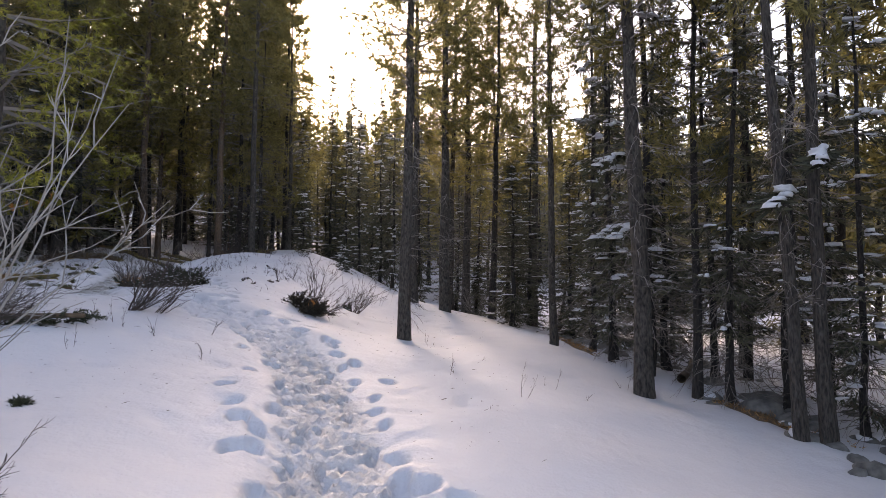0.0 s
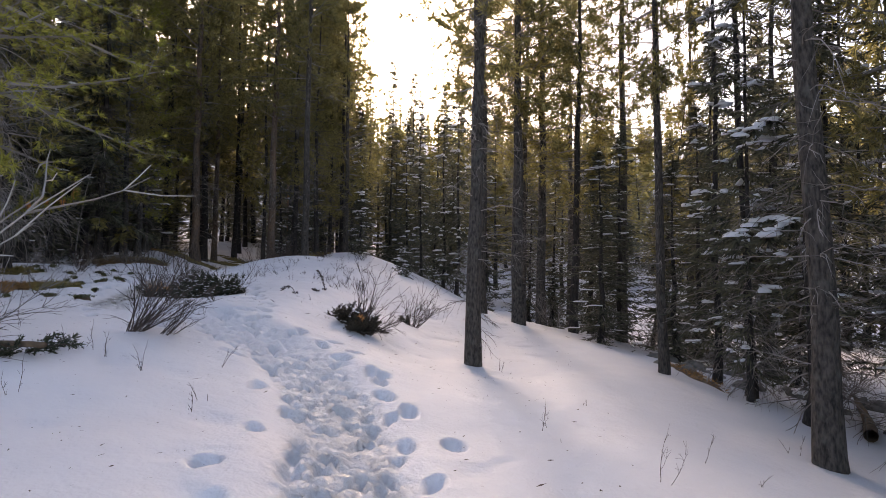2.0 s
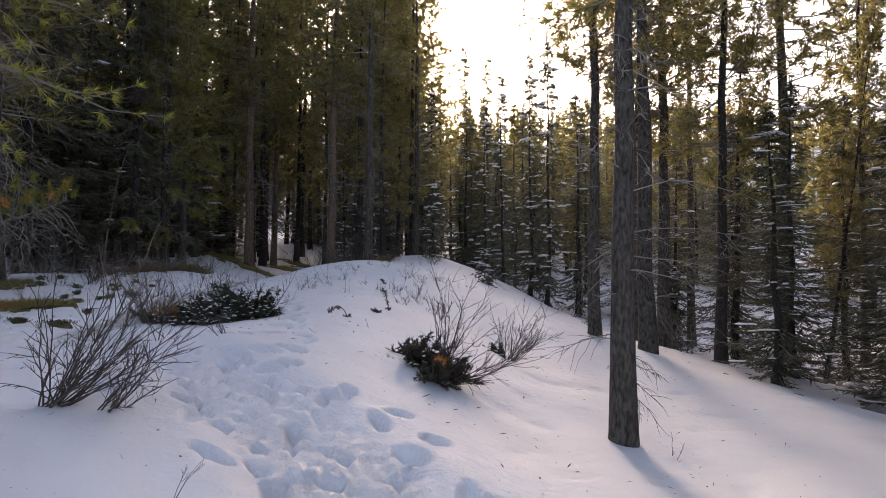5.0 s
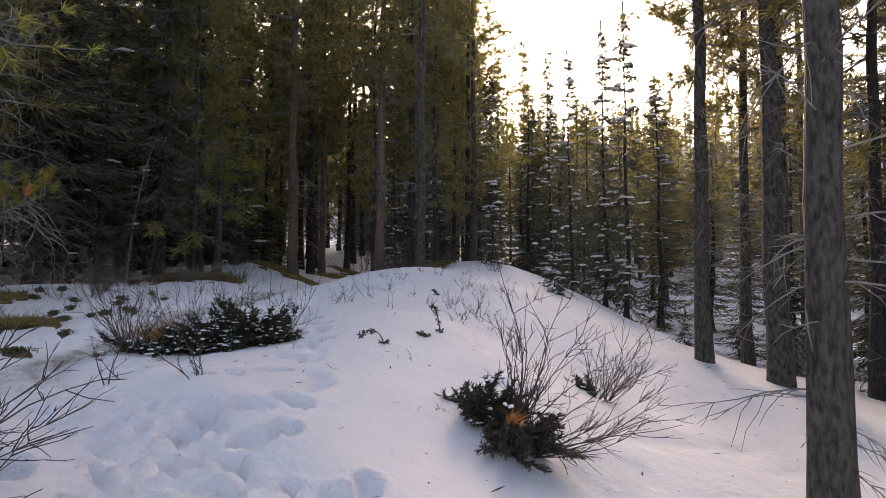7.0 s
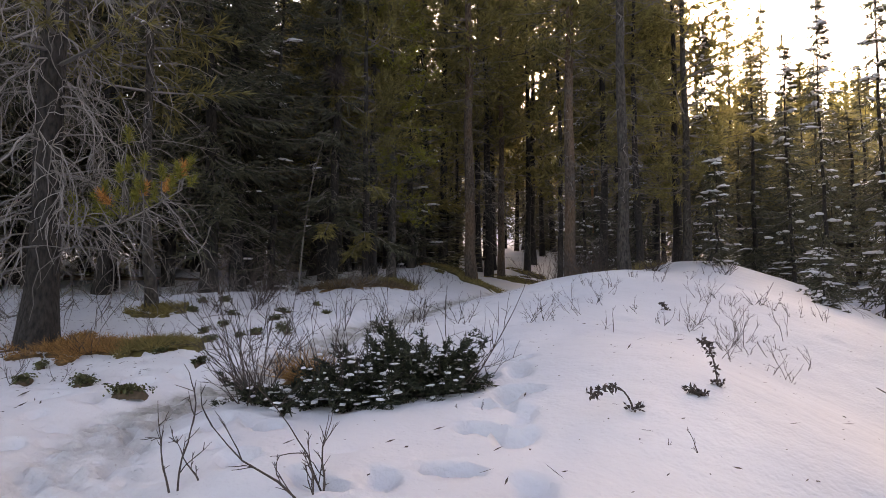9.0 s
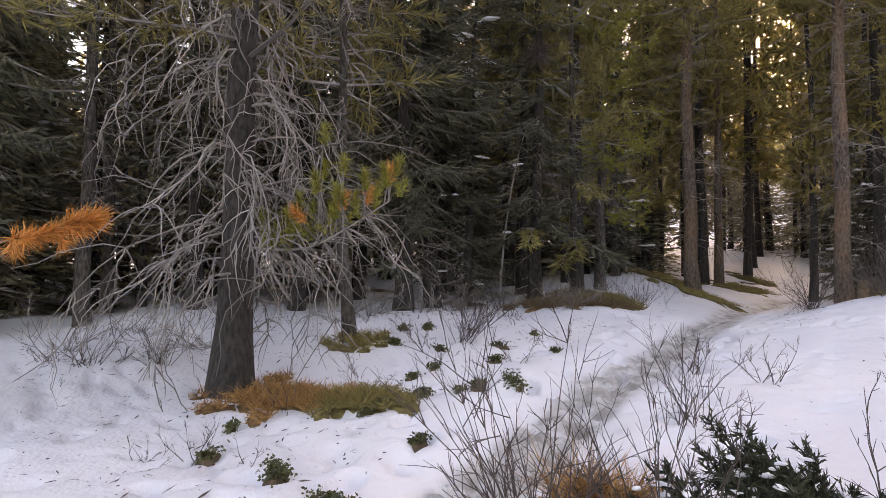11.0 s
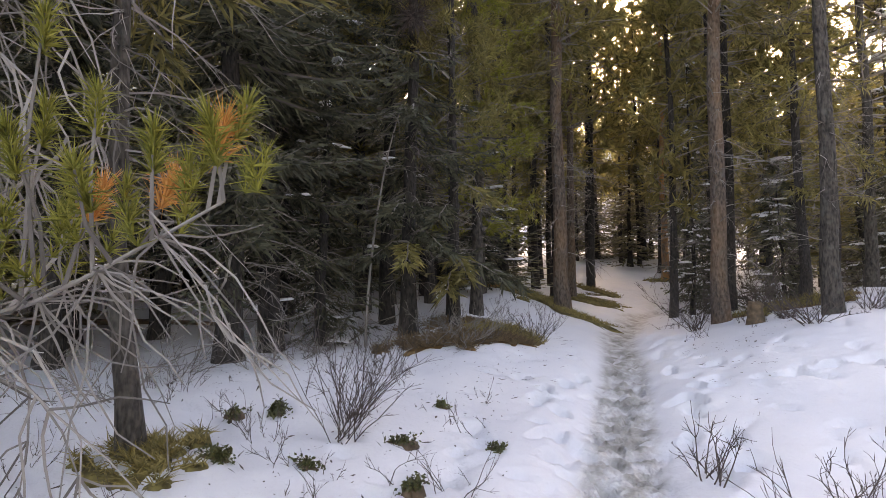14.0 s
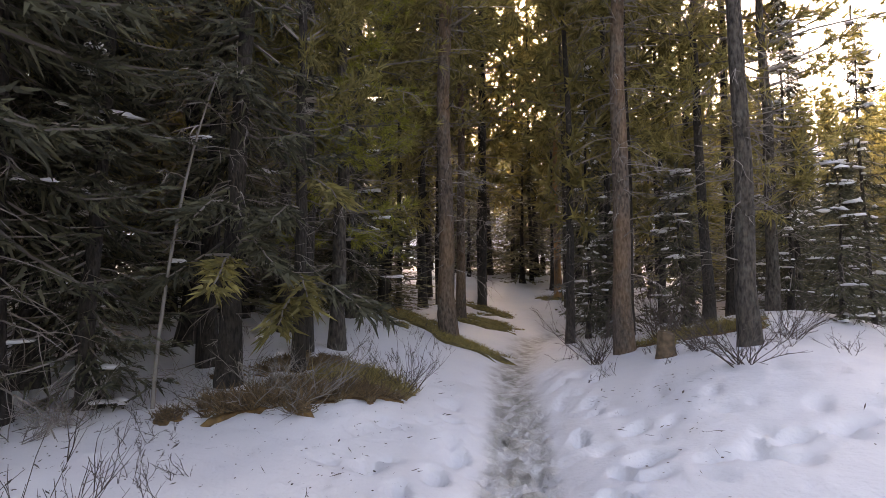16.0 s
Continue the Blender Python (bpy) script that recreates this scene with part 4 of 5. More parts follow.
# the dark clump of dead twigs high on a spruce of the stand
rng, s = random.Random(63), Shape()
for _ in range(260):
    d = rv(rng).normalized()
    s.tube(wander(rng, d * rng.uniform(0, 0.16), d, rng.uniform(0.12, 0.34), 3, 0.5, (0, 0, -0.12)), [0.006, 0.005, 0.004, 0.002], 3)
clump_tree = nearest_tree(-12.87, 18.72)
clump = part("twig_clump", s, TWIG, clump_tree, "dense dark clump of dead twigs")
clump.matrix_parent_inverse = clump_tree.matrix_basis.inverted() @ pose(-12.6, 18.45, 6.6)
tagged(clump, kind="stuff")


# ---- shrubs and plants ----
def shrub(x, y, stems, height, spread, seed, lean=(0, 0, 0), mat=None, radius=0.008, forks=5, crook=0.16, label="leafless shrub with thin dark twigs in snow", name="shrub", up=0.9):
    rng = random.Random(seed)
    root = tagged(new(name), label, "shrub", "leafless shrubs")
    root.matrix_basis = spot(x, y, 0.03)
    s = Shape()
    radius *= 0.72
    for i in range(stems):
        a = rng.uniform(0, 6.283)
        d = Vector((math.cos(a) * spread, math.sin(a) * spread, up)) + Vector(lean)
        h = height * rng.uniform(0.45, 1.05)
        pts = wander(rng, Vector((rng.uniform(-0.1, 0.1), rng.uniform(-0.1, 0.1), -0.03)), d, h, 7, crook * 1.25, (0, 0, 0.03))
        one = Shape()
        one.tube(pts, [radius * (1 - 0.11 * k) for k in range(8)], 4)
        part("stem", one, mat or TWIG, root)
        for _ in range(forks):
            k = rng.randint(1, 6)
            e = (pts[k + 1] - pts[k]).normalized() + rv(rng, 0.7)
            q = wander(rng, pts[k], e, h * rng.uniform(0.12, 0.4), 4, 0.25, (0, 0, 0.06))
            s.tube(q, [radius * 0.55, radius * 0.45, radius * 0.36, radius * 0.28, radius * 0.18], 3)
            for _ in range(2):
                k = rng.randint(1, 3)
                q2 = wander(rng, q[k], (q[k + 1] - q[k]).normalized() + rv(rng, 0.7), h * rng.uniform(0.05, 0.16), 2, 0.2)
                s.tube(q2, [radius * 0.36, radius * 0.3, radius * 0.2], 3)
    tagged(part("twigwork", s, mat or TWIG, root), kind="stuff")
    return root


# the tall pale one at the start, leaning over the trail's side
shrub(-3.95, 3.95, 12, 3.3, 0.30, 1, (0.36, 0.24, 0.25), TWIG_PALE, 0.021, 5, 0.17, "tall bare shrub with pale crooked stems", up=1.0)
shrub(-5.9, 7.5, 12, 0.9, 0.9, 2, (0.4, 0, -0.2), TWIG, 0.010, 7, 0.2, "tangled grey bare shrub beside a fallen branch heap")
shrub(-6.5, 7.75, 12, 1.7, 0.3, 27, (1.1, -0.1, -0.72), DEAD, 0.011, 9, 0.16, "dead branches lying flat over the snow")
shrub(-6.9, 8.5, 10, 1.5, 0.4, 28, (0.9, -0.2, -0.6), TWIG, 0.011, 9, 0.16, "dead branches lying flat over the snow")
# by the bend
shrub(-5.15, 9.43, 26, 1.5, 0.55, 3, (0.75, 0.12, -0.25), TWIG, 0.011, 6, 0.11, "wide leafless shrub leaning over the trail")
shrub(-4.85, 9.6, 9, 1.1, 0.35, 29, (0.75, 0.0, -0.5), TWIG, 0.010, 6, 0.12, "leafless stems bent low over the snow")
shrub(-7.55, 14.75, 15, 0.85, 0.5, 4, (0, 0, 0), TWIG, 0.006, 5)
shrub(-3.0, 12.85, 15, 1.35, 0.55, 5, (0.35, 0.25, 0.1), TWIG, 0.010, 7, 0.14, "leafless shrub rising from a dark juniper")
shrub(-2.85, 12.6, 9, 1.3, 0.3, 51, (0.9, -0.25, -0.55), TWIG, 0.010, 6, 0.12, "leafless shrub with stems bent to the snow")
shrub(-2.42, 15.55, 20, 1.25, 0.6, 6, (0.5, -0.1, 0), TWIG, 0.009, 7, 0.13, "leafless shrub leaning down the knoll")
shrub(-6.98, 12.62, 26, 1.25, 0.55, 7, (-0.1, -0.1, 0.1), TWIG, 0.008, 6, 0.15, "dense leafless shrub beside the juniper")
shrub(-6.6, 12.95, 16, 1.1, 0.6, 8, (-0.2, 0.1, 0), TWIG, 0.007, 6, 0.15)
shrub(-6.05, 13.6, 3, 1.25, 0.35, 9, (0.6, 0.35, 0.1), TWIG, 0.008, 6, 0.12, "single bare branch beside the juniper")
shrub(-5.95, 11.48, 3, 0.62, 0.45, 10, (-0.1, 0, 0), TWIG, 0.009, 5, 0.16, "small forked bare twig in snow")
shrub(-5.3, 11.7, 4, 0.7, 0.75, 11, (0.2, 0.2, -0.2), TWIG, 0.009, 5, 0.16, "small forked bare twig in snow")
shrub(-8.33, 16.1, 9, 0.6, 0.6, 13, (0.1, -0.1, 0), TWIG, 0.008, 6, 0.16)
shrub(-7.6, 16.1, 6, 0.6, 0.6, 14, (0.1, -0.1, 0), TWIG, 0.007, 6, 0.16)
shrub(-2.75, 3.45, 6, 0.8, 0.5, 15, (0.15, 0.0, 0), TWIG, 0.008, 6, 0.14, "dark budded branches beside the trail")
shrub(-8.4, 23.0, 18, 1.0, 0.9, 16, (0, -0.2, -0.1), TWIG, 0.008, 6, 0.18)
shrub(-8.0, 20.9, 16, 0.95, 1.0, 17, (0.1, -0.1, -0.2), TWIG, 0.010, 6, 0.15, "flattened leafless shrub on the snow")
shrub(-7.3, 23.4, 20, 1.0, 0.8, 18, (0.3, 0, 0), TWIG, 0.008, 6, 0.15)
shrub(-5.86, 23.8, 12, 0.7, 0.9, 19, (0.2, 0, -0.1), TWIG, 0.007, 6, 0.15)
shrub(-9.9, 23.3, 22, 1.3, 0.7, 20, (-0.2, -0.1, 0), TWIG, 0.008, 6, 0.16)
shrub(-9.0, 24.3, 20, 2.0, 0.7, 21, (0, 0, -0.2), TWIG, 0.010, 8, 0.22, "arching tangled leafless shrub between pines")
shrub(-11.27, 19.6, 22, 0.85, 0.6, 22, (0.15, 0.1, 0), TWIG, 0.006, 5, 0.16)
shrub(-10.75, 15.35, 20, 1.0, 0.55, 23, (0.2, 0.1, 0), TWIG, 0.007, 5, 0.15)
shrub(-10.55, 15.05, 14, 1.05, 0.5, 24, (0.3, 0.2, 0), TWIG, 0.007, 5, 0.15)
shrub(-11.9, 12.0, 20, 0.8, 0.8, 25, (0, 0, 0), TWIG, 0.006, 5, 0.18)
shrub(-12.2, 11.4, 14, 0.7, 0.8, 26, (0, 0, 0), TWIG, 0.006, 5, 0.18)
rng = random.Random(61)
for i in range(165):
    # low twigs scattered over the open ground under the forest edge and on the knoll
    x, y = [(rng.uniform(-12.8, -9.0), rng.uniform(11.0, 17.5)), (rng.uniform(-7, -3.9), rng.uniform(16.0, 20)), (rng.uniform(-11, -6), rng.uniform(21.5, 25.5)), (rng.uniform(-14, -9.5), rng.uniform(14, 24))][i % 4]
    if way_distance(np.array(x), np.array(y))[0] > 0.8:
        shrub(x, y, rng.randint(2, 6), rng.uniform(0.25, 0.6), 0.7, 100 + i, (rng.uniform(-0.3, 0.3), rng.uniform(-0.3, 0.3), 0), TWIG, 0.005, 4, 0.18, "low bare twigs poking out of snow")
for x, y, h in [(-4.9, 8.29, 0.5), (-4.61, 8.29, 0.35), (-4.19, 8.2, 0.45), (-4.54, 7.05, 0.4), (-3.12, 7.71, 0.3), (0.11, 8.72, 0.45), (1.05, 7.43, 0.6), (1.53, 8.18, 0.4), (2.03, 7.78, 0.3), (2.96, 9.24, 0.35), (0.71, 9.58, 0.2),
                (-3.07, 7.4, 0.35), (-3.57, 8.73, 0.35), (-5.83, 13.87, 0.6), (-4.22, 13.5, 0.2), (-5.54, 13.2, 0.2), (-0.3, 12.0, 0.3)]:
    shrub(x, y, 2, h, 0.35, int(abs(x * 50 + y * 31)), (0.15, 0, 0), TWIG, 0.005, 3, 0.14, "thin dry stalk standing in snow", "dry_stalk")


def leafy_stalk(x, y, height, bend, seed):
    """A dried stalk with dark curled leaves."""
    rng = random.Random(seed)
    root = tagged(new("withered_plant"), "withered stalk with dark curled leaves in snow", "plant", "withered plants")
    root.matrix_basis = spot(x, y, 0.01, 40, 0.72)
    pts = [Vector((-bend * (k / 8) ** 1.5, 0, height * math.sin(k / 8 * (1.6 if abs(bend) < 0.3 else 2.4)))) for k in range(9)]
    s = Shape()
    s.tube(pts, [0.010 - 0.0007 * k for k in range(9)], 5)
    part("stalk", s, TWIG, root)
    s = Shape()
    for k in range(70):
        p = pts[rng.randint(5 if abs(bend) > 0.3 else 1, 8)] + rv(rng, 0.02)
        d = rv(rng).normalized()
        s.leaf(p, p + d * rng.uniform(0.04, 0.08), d.cross(rv(rng)).normalized() * 0.014)
    for k in range(40):
        p = Vector((rng.uniform(-0.06, 0.06), rng.uniform(-0.06, 0.06), rng.uniform(0, 0.05)))
        d = rv(rng).normalized()
        s.leaf(p, p + d * rng.uniform(0.03, 0.07), d.cross(rv(rng)).normalized() * 0.014)
    tagged(part("leafage", s, TWIG, root, "dark curled dry leaves"), kind="stuff")


leafy_stalk(-4.29, 14.68, 0.46, 0.16, 1)
leafy_stalk(-4.6, 13.72, 0.22, 0.36, 2)
leafy_stalk(-4.33, 14.3, 0.07, 0.1, 3)
leafy_stalk(-5.6, 18.2, 0.14, 0.1, 4)


def juniper(x, y, reach, height, seed, boughs, lean=(0, 0), snowy=0.8, label="low dark green juniper dusted with snow", needle=None):
    rng = random.Random(seed)
    root = tagged(new("juniper_bush"), label, "bush", "junipers")
    root.matrix_basis = spot(x, y, 0.05)
    wood, leaf, snow = Shape(), Shape(), Shape()
    for i in range(boughs):
        a = rng.uniform(0, 6.283)
        rise = rng.uniform(0.1, 0.8) * height
        d = Vector((math.cos(a) * reach * rng.uniform(0.5, 1.1) + lean[0], math.sin(a) * reach * rng.uniform(0.5, 1.1) + lean[1], rise))
        pts = wander(rng, Vector((rng.uniform(-0.3, 0.3) * reach, rng.uniform(-0.3, 0.3) * reach, 0)), d, d.length, 6, 0.15)
        wood.tube(pts, [0.014 * (1 - 0.14 * k) for k in range(7)], 3)
        for k in range(1, 7):
            for _ in range(9):
                e = ((pts[k] - pts[k - 1]).normalized() + rv(rng, 0.9)).normalized()
                p = pts[k - 1].lerp(pts[k], rng.random())
                spray(leaf, rng, p, e, rng.uniform(0.05, 0.11), 0.006, 8, 0.8)
        if rng.random() < snowy:
            for _ in range(4):
                p = pts[rng.randint(2, 6)] + rv(rng, 0.04)
                snow.lump((p.x, p.y, p.z + 0.02), rng.uniform(0.018, 0.05), rng.uniform(0.012, 0.026), rng.uniform(0.006, 0.014), rng, rng.uniform(0, 3), 3, 6, 0.3)
    crown = tagged(part("foliage", leaf, needle or JUNIPER, root), kind="stuff")
    tagged(part("branchwork", wood, TWIG, crown), kind="stuff")
    if snow.v:
        tagged(part("snow", snow, SNOW_CAP, crown, "small clumps of snow", True), kind="stuff")


juniper(-6.48, 13.28, 0.5, 0.46, 1, 90, snowy=0.9)
juniper(-6.2, 13.6, 0.42, 0.62, 2, 80, snowy=0.9)
juniper(-6.32, 13.72, 0.18, 0.72, 3, 30, (-0.36, 0.0), 0.6, "upright juniper sprig with dark green needles")
juniper(-6.85, 12.8, 0.45, 0.26, 4, 30, snowy=1.0)
juniper(-3.28, 12.95, 0.34, 0.42, 5, 46, (0.12, -0.2), 0.1, "dark brown juniper clump half buried on the knoll", JUNIPER_DEAD)
juniper(-2.98, 12.62, 0.34, 0.36, 9, 34, (0.16, -0.22), 0.05, "dark dead juniper boughs drooping down the knoll", JUNIPER_DEAD)
juniper(-2.62, 15.7, 0.25, 0.2, 6, 14, (-0.1, 0), 0.3, "dark juniper clump half buried on the knoll")
juniper(-5.4, 7.9, 0.6, 0.16, 7, 20, (0, 0), 0.1, "flat dark heap of dead boughs on snow")
juniper(-3.85, 5.2, 0.08, 0.06, 8, 5, (0, 0), 0.0, "small dark tuft poking from snow")


# an orange dead tuft caught in the juniper, brush under the dark stand and along the creek
rng, s = random.Random(52), Shape()
for k in range(5):
    d = (Vector((0.7, -0.3, 0.2)) + rv(rng, 0.4)).normalized()
    pine_tuft(s, rng, Vector((0.02 * k, 0, 0.2)), d, 0.14, 26, 0.005)
tuft = new("dead_tuft", s.mesh("dead_tuft", RUST))
tuft.matrix_basis = spot(-2.95, 12.45, 0)
tagged(tuft, "orange dead needle tuft caught in a juniper", "needles")
for i, (x, y) in enumerate([(-12.1, 18.1), (-11.7, 18.6), (-12.4, 18.6), (-12.3, 19.2), (-11.6, 18.2), (-13.2, 17.3), (-13.0, 16.6), (-12.6, 15.9), (-13.4, 15.4), (-12.9, 14.6), (-13.2, 13.2), (-12.4, 12.6), (-13.4, 12.0), (-12.9, 11.2)]):
    shrub(x, y, 9, 0.9, 1.0, 700 + i, (0, 0, -0.35), DEAD, 0.009, 7, 0.2, "tangle of dead brush under spruces")
for i, (x, y) in enumerate([(5.0, 12.3), (4.4, 15.6), (5.3, 16.8), (4.9, 18.6), (4.0, 17.4), (5.6, 19.8), (6.0, 13.6), (5.8, 9.6), (6.3, 7.4), (3.6, 19.2), (4.6, 22.0), (1.2, 20.2), (2.2, 18.3)]):
    shrub(x, y, 12, 1.7, 0.8, 800 + i, (0, 0, -0.15), DEAD, 0.010, 8, 0.24, "drooping grey bare shrub on the creek bank")


# ---- bare ground under the trees: turf, needle litter, bearberry ----
def bare_patch(x, y, rx, ry, turn, seed, mat, blades, blade_mat, label, tall=0.16, name="turf_patch", leaves=0):
    rng = random.Random(seed)
    ct, st = math.cos(radians(turn)), math.sin(radians(turn))
    z0 = ground(x, y)
    ph = [rng.uniform(0, 6.283) for _ in range(4)]
    sides, rings = (60, 9) if rx > 0.3 else (22, 4)

    def edge(a):
        return (1 if blades else 0.6) + 0.22 * math.sin(2 * a + ph[0]) + 0.16 * math.sin(3 * a + ph[1]) + 0.12 * math.sin(5 * a + ph[2]) + 0.12 * math.sin(9 * a + ph[3]) + 0.08 * math.sin(17 * a + 2 * ph[0])

    def place(a, q):
        u, v = rx * q * edge(a) * math.cos(a), ry * q * edge(a) * math.sin(a)
        return x + u * ct - v * st, y + u * st + v * ct

    s = Shape()
    for j in range(rings + 1):
        q = j / rings
        for k in range(sides):
            px, py = place(2 * math.pi * k / sides, q)
            hump = (0.07 if rx > 0.9 else 0.02 if blades else 0.012) * (1 - q ** 3) + rng.uniform(-0.014, 0.014) - (0.05 if j == rings else 0)
            s.v.append(Vector((px - x, py - y, ground(px, py) - z0 + hump)))
    for j in range(rings):
        for k in range(sides):
            k2 = (k + 1) % sides
            s.f.append((j * sides + k, j * sides + k2, (j + 1) * sides + k2, (j + 1) * sides + k))
    ob = new(name, s.mesh(name, mat, True))
    ob.matrix_basis = pose(x, y, z0)
    tagged(ob, label, "turf", "bare patches in the snow")
    g = Shape()
    for _ in range(int(blades * 2.2)):
        a, q = rng.uniform(0, 6.283), math.sqrt(rng.random()) * 0.98
        px, py = place(a, q)
        p = Vector((px - x, py - y, ground(px, py) - z0 + (0.06 if rx > 0.9 else 0.03)))
        d = Vector((rng.uniform(-1, 1), rng.uniform(-1, 1), rng.uniform(0.05, 0.8))).normalized()
        g.sliver(p, p + d * tall * rng.uniform(0.4, 1.1), d.cross(rv(rng)).normalized() * rng.uniform(0.003, 0.007))
    if blades:
        tagged(part("grass", g, blade_mat, ob), kind="stuff")
    g = Shape()
    for _ in range(leaves):
        a, q = rng.uniform(0, 6.283), math.sqrt(rng.random()) * 1.05
        px, py = place(a, q * rng.uniform(0.6, 1.35))
        p = Vector((px - x, py - y, ground(px, py) - z0 + rng.uniform(0.005, 0.055)))
        d = rv(rng).normalized()
        g.leaf(p, p + d * rng.uniform(0.018, 0.036), d.cross(rv(rng)).normalized() * 0.009)
    if leaves:
        tagged(part("leafage", g, LEAF, ob), kind="stuff")


def broken_patch(x, y, rx, ry, turn, seed, mat, blades, blade_mat, label, tall=0.16, leaves=0):
    """A patch with small ones melted out round its edge."""
    bare_patch(x, y, rx * 0.85, ry * 0.85, turn, seed, mat, blades, blade_mat, label, tall, leaves=leaves)
    rng = random.Random(seed + 900)
    ct, st = math.cos(radians(turn)), math.sin(radians(turn))
    for k in range(7):
        a, q = rng.uniform(0, 6.283), rng.uniform(1.0, 1.45)
        u, v, r = rx * q * math.cos(a), ry * q * math.sin(a), rng.uniform(0.10, 0.24) * min(1, rx + 0.3)
        if way_distance(np.array(x + u * ct - v * st), np.array(y + u * st + v * ct))[0] < 0.75:
            continue
        bare_patch(x + u * ct - v * st, y + u * st + v * ct, r, r * 0.6, rng.uniform(0, 180), seed * 20 + k + 1000, mat, int(blades * 0.05), blade_mat, label, tall * 0.8)


NEEDLE_MAT, TURF = "rusty needle litter and straw under a pine", "mossy olive turf melted out of the snow"
broken_patch(-10.25, 12.75, 0.62, 0.36, 35, 1, STRAW, 1500, BLADE_RUST, NEEDLE_MAT)
broken_patch(-9.72, 13.2, 0.38, 0.26, 40, 2, MOSS, 1000, BLADE, TURF, leaves=500)
broken_patch(-11.3, 14.05, 0.32, 0.25, 0, 3, MOSS, 400, BLADE, TURF)
broken_patch(-13.2, 24.35, 1.75, 0.85, 157, 4, MOSS, 2600, BLADE, TURF, 0.12)
broken_patch(-14.9, 25.1, 0.8, 0.5, 150, 5, STRAW, 900, BLADE_RUST, NEEDLE_MAT, 0.12)
broken_patch(-13.7, 28.2, 1.3, 0.45, 150, 6, MOSS, 700, BLADE, TURF, 0.1)
broken_patch(-14.3, 29.9, 1.4, 0.42, 150, 7, MOSS, 600, BLADE, TURF, 0.1)
broken_patch(-14.9, 31.8, 1.2, 0.4, 150, 8, MOSS, 500, BLADE, TURF, 0.1)
broken_patch(-11.95, 18.4, 0.85, 0.42, 50, 9, STRAW, 2200, BLADE_DARK, "dead brown grass and litter under spruces", 0.22)
broken_patch(-11.8, 19.4, 0.6, 0.36, 40, 10, MOSS, 900, BLADE, TURF, 0.2)
broken_patch(-12.7, 19.6, 0.6, 0.4, 70, 11, STRAW, 900, BLADE_DARK, "dead brown grass and litter under spruces", 0.12)
broken_patch(-8.5, 24.4, 0.95, 0.4, 10, 13, STRAW, 1300, BLADE, "dry brown grass tuft between two pines", 0.22)
broken_patch(-7.25, 13.35, 0.25, 0.18, 20, 14, STRAW, 350, BLADE_RUST, "dry brown grass tuft behind a shrub", 0.4)
broken_patch(-13.7, 35.6, 0.8, 0.4, 20, 15, MOSS, 300, BLADE, TURF)
BERRY = "low green bearberry mat poking through snow"
for i, (x, y, rx, ry) in enumerate([(-8.78, 12.15, 0.22, 0.13), (-8.2, 12.25, 0.2, 0.13), (-9.43, 13.67, 0.17, 0.12), (-9.45, 13.3, 0.14, 0.1), (-9.02, 14.4, 0.3, 0.16), (-9.2, 14.15, 0.1, 0.08), (-9.2, 13.95, 0.09, 0.06), (-9.7, 14.8, 0.14, 0.08),
                                    (-9.95, 14.2, 0.12, 0.08), (-10.9, 14.3, 0.16, 0.1), (-10.4, 14.6, 0.12, 0.08), (-9.9, 13.9, 0.10, 0.07), (-11.2, 15.0, 0.2, 0.1), (-11.4, 14.75, 0.14, 0.1), (-9.6, 15.6, 0.1, 0.06), (-8.6, 13.1, 0.1, 0.06),
                                    (-9.4, 11.9, 0.12, 0.07), (-9.9, 12.2, 0.14, 0.07), (-10.5, 16.2, 0.12, 0.08), (-10.2, 15.3, 0.13, 0.08), (-9.35, 13.1, 0.1, 0.07)]):
    bare_patch(x, y, rx, ry, i * 40, 40 + i, ROT, 0, BLADE, BERRY, name="bearberry_patch", leaves=520 if rx > 0.15 else 220)

# fallen leaves, cones and bark crumbs on the open snow
rng, s = random.Random(71), Shape()
for _ in range(5200):
    x, y = rng.uniform(-14.0, -8.2), rng.uniform(10.8, 21)
    if rng.random() < 0.25:
        x, y = rng.uniform(-7.5, 1), rng.uniform(5, 20)
    if way_distance(np.array(x), np.array(y))[0] < 0.7:
        continue
    p = Vector((x, y, ground(x, y) + 0.006))
    d = Vector((rng.uniform(-1, 1), rng.uniform(-1, 1), 0.1)).normalized()
    s.leaf(p, p + d * (0.014 + 0.13 * rng.random() ** 4), Vector((-d.y, d.x, 0.3)) * rng.uniform(0.002, 0.010))
tagged(new("forest_litter", s.mesh("forest_litter", TWIG)), "dark bits of bark and leaves on snow", "litter", kind="stuff")


# ---- the creek bank: stones, bare earth, fallen wood ----
def stone(x, y, size, seed, capped):
    rng = random.Random(seed)
    s = Shape()
    s.lump((0, 0, 0), size, size * rng.uniform(0.6, 0.9), size * rng.uniform(0.45, 0.7), rng, rng.uniform(0, 3), 5, 9, 0.13)
    ob = new("stone", s.mesh("stone", ROCK, True))
    ob.matrix_basis = spot(x, y, size * 0.12)
    tagged(ob, "grey rounded stone with snow on the creek bank" if capped else "grey rounded stone on the creek bank", "stone", "creek stones")
    if capped:
        c = Shape()
        c.lump((0, 0, size * 0.36), size * 0.75, size * 0.6, size * 0.3, rng, rng.uniform(0, 3), 4, 9, 0.12)
        part("snow", c, SNOW_CAP, ob, "cap of snow", True)


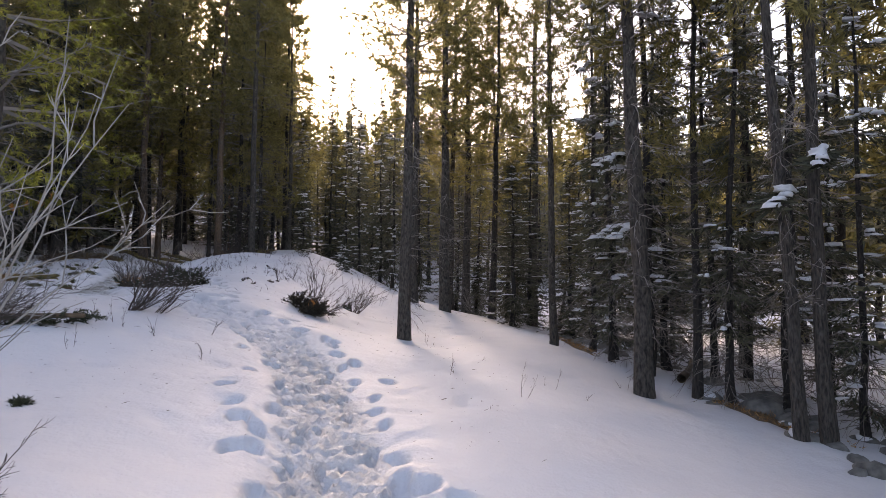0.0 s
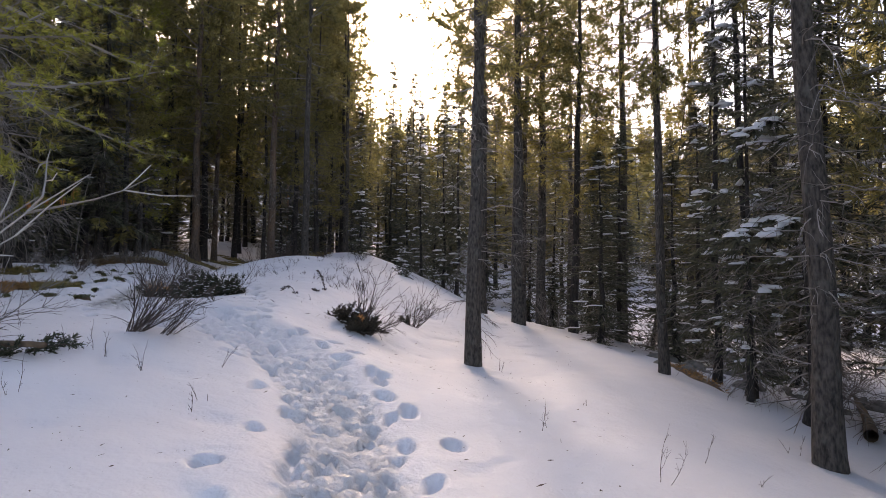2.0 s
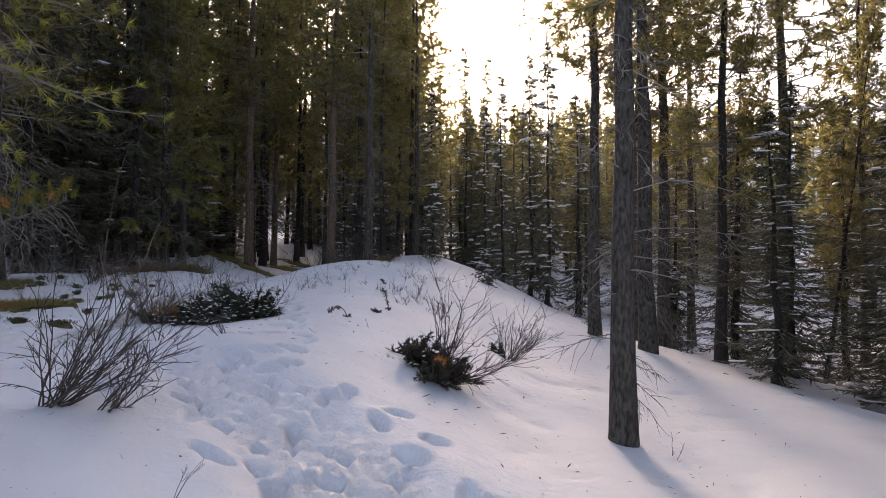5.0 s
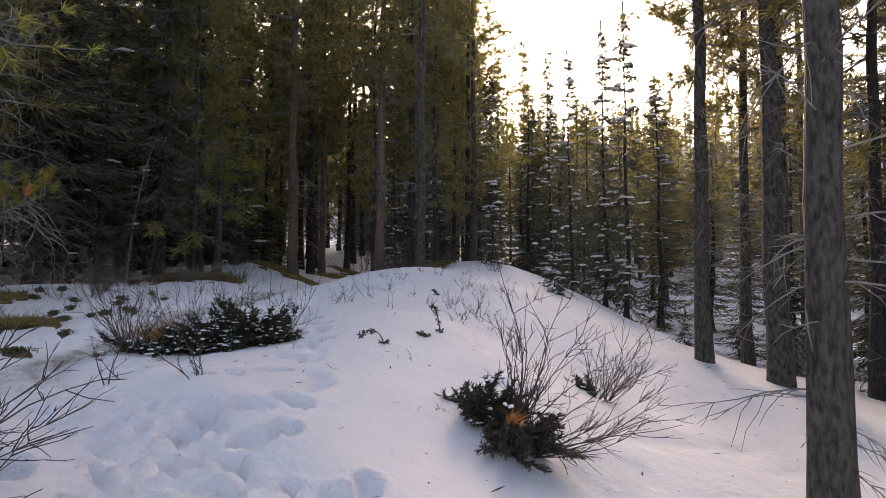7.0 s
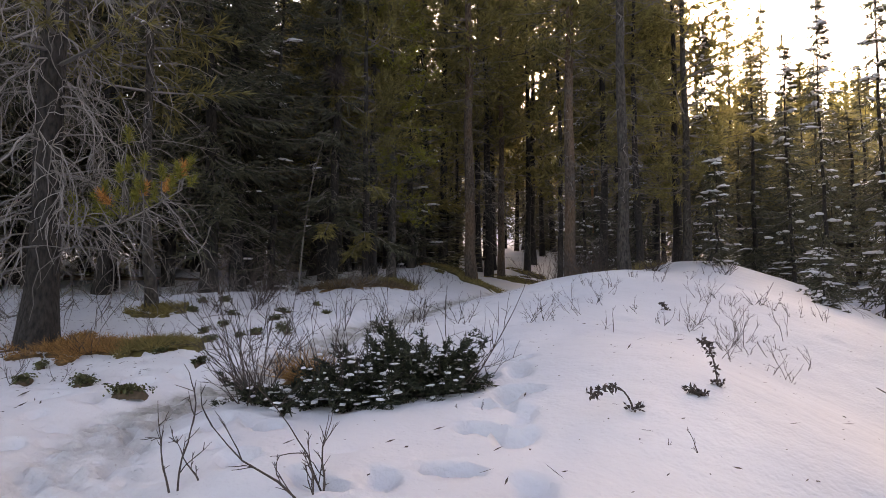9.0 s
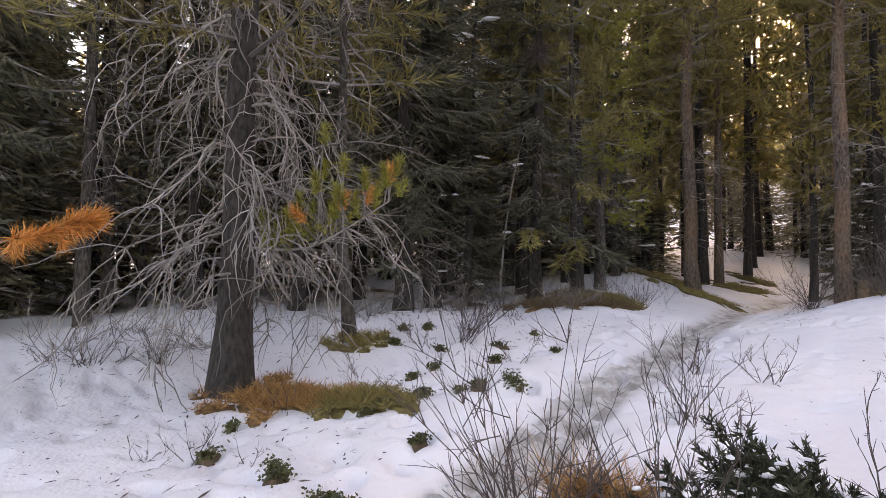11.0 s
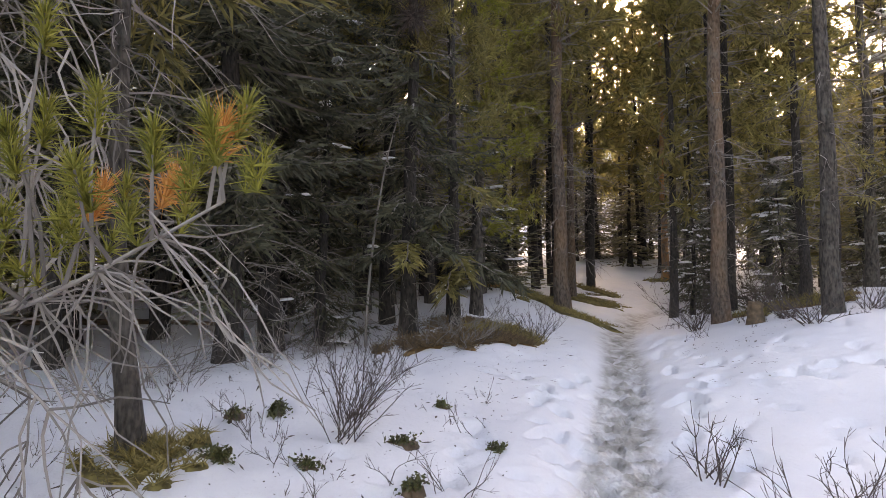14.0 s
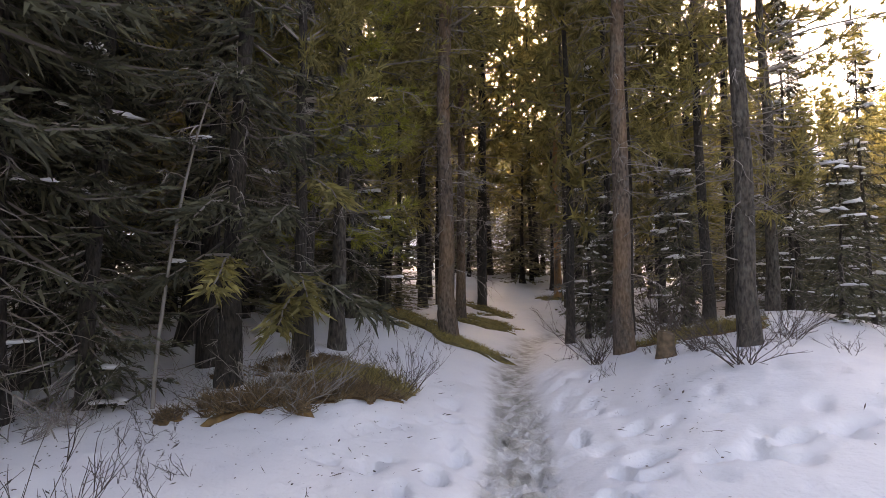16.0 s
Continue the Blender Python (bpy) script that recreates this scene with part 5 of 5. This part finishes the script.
rng = random.Random(81)
for i in range(120):
    u = rng.random()
    y = 6.0 + 17 * u
    x = 4.35 - 0.09 * (y - 6) + rng.uniform(0, 2.4) + (0.6 if y > 17 else 0)
    stone(x, y, rng.choice((0.1, 0.14, 0.2, 0.28)) * rng.uniform(0.7, 1.2), 300 + i, rng.random() < 0.3)
for i, (x, y, r) in enumerate([(4.75, 8.4, 0.36), (4.8, 7.85, 0.3), (4.9, 10.3, 0.28), (3.3, 14.1, 0.2), (3.15, 16.0, 0.22), (2.9, 14.6, 0.18), (4.4, 20.0, 0.3), (5.2, 9.2, 0.34)]):
    stone(x, y, r, 500 + i, False)
bare_patch(4.55, 8.2, 0.3, 1.3, 8, 61, ROT, 250, BLADE_RUST, "dark bare earth of the undercut bank", 0.1)
bare_patch(3.2, 13.6, 0.25, 1.4, 5, 62, ROT, 250, BLADE_RUST, "dark bare earth of the undercut bank", 0.1)


def fallen(x, y, length, radius, turn, seed, lift=0.0, tilt=0.0, label="fallen dead trunk lying on snow"):
    rng = random.Random(seed)
    s = Shape()
    pts = wander(rng, Vector((-length / 2, 0, radius * 0.5)), Vector((1, 0, 0)), length, 9, 0.03)
    s.tube(pts, [radius * (1 - 0.06 * k) for k in range(10)], 9, True)
    ob = tagged(new("fallen_log"), label, "log")
    ob.matrix_basis = pose(x, y, ground(x, y) + lift, 0, tilt, turn)
    part("trunk", s, ROT, ob, smooth=True)
    t = Shape()
    for _ in range(16):
        dead_twigs(t, rng, pts[rng.randint(1, 8)], rng.uniform(0, 6.283), rng.uniform(0.2, 0.8), -0.05, 3, 0.008)
    tagged(part("twigwork", t, DEAD, ob), kind="stuff")


fallen(-17.6, 16.3, 4.0, 0.07, 35, 1, 0.15)
fallen(5.0, 11.4, 3.0, 0.08, 60, 3, 0.05)
fallen(-12.3, 12.9, 2.2, 0.035, -20, 4, 0.05)
fallen(-5.7, 7.7, 1.8, 0.06, -10, 5, 0.0)
fallen(6.0, 7.2, 3.2, 0.09, 80, 6, 0.1)

# the grey stump by the far pines
rng, s = random.Random(91), Shape()
s.tube([Vector((0, 0, -0.1)), Vector((0, 0, 0.08)), Vector((0.01, 0, 0.24)), Vector((0.015, 0, 0.33))], [0.16, 0.13, 0.115, 0.11], 12, True)
for p in s.v:
    p += Vector((rng.uniform(-0.012, 0.012), rng.uniform(-0.012, 0.012), rng.uniform(-0.03, 0.03)))
stump = new("tree_stump", s.mesh("tree_stump", ROT))
stump.matrix_basis = spot(-8.85, 22.7, 0)
tagged(stump, "short weathered grey tree stump beside a pine", "stump")
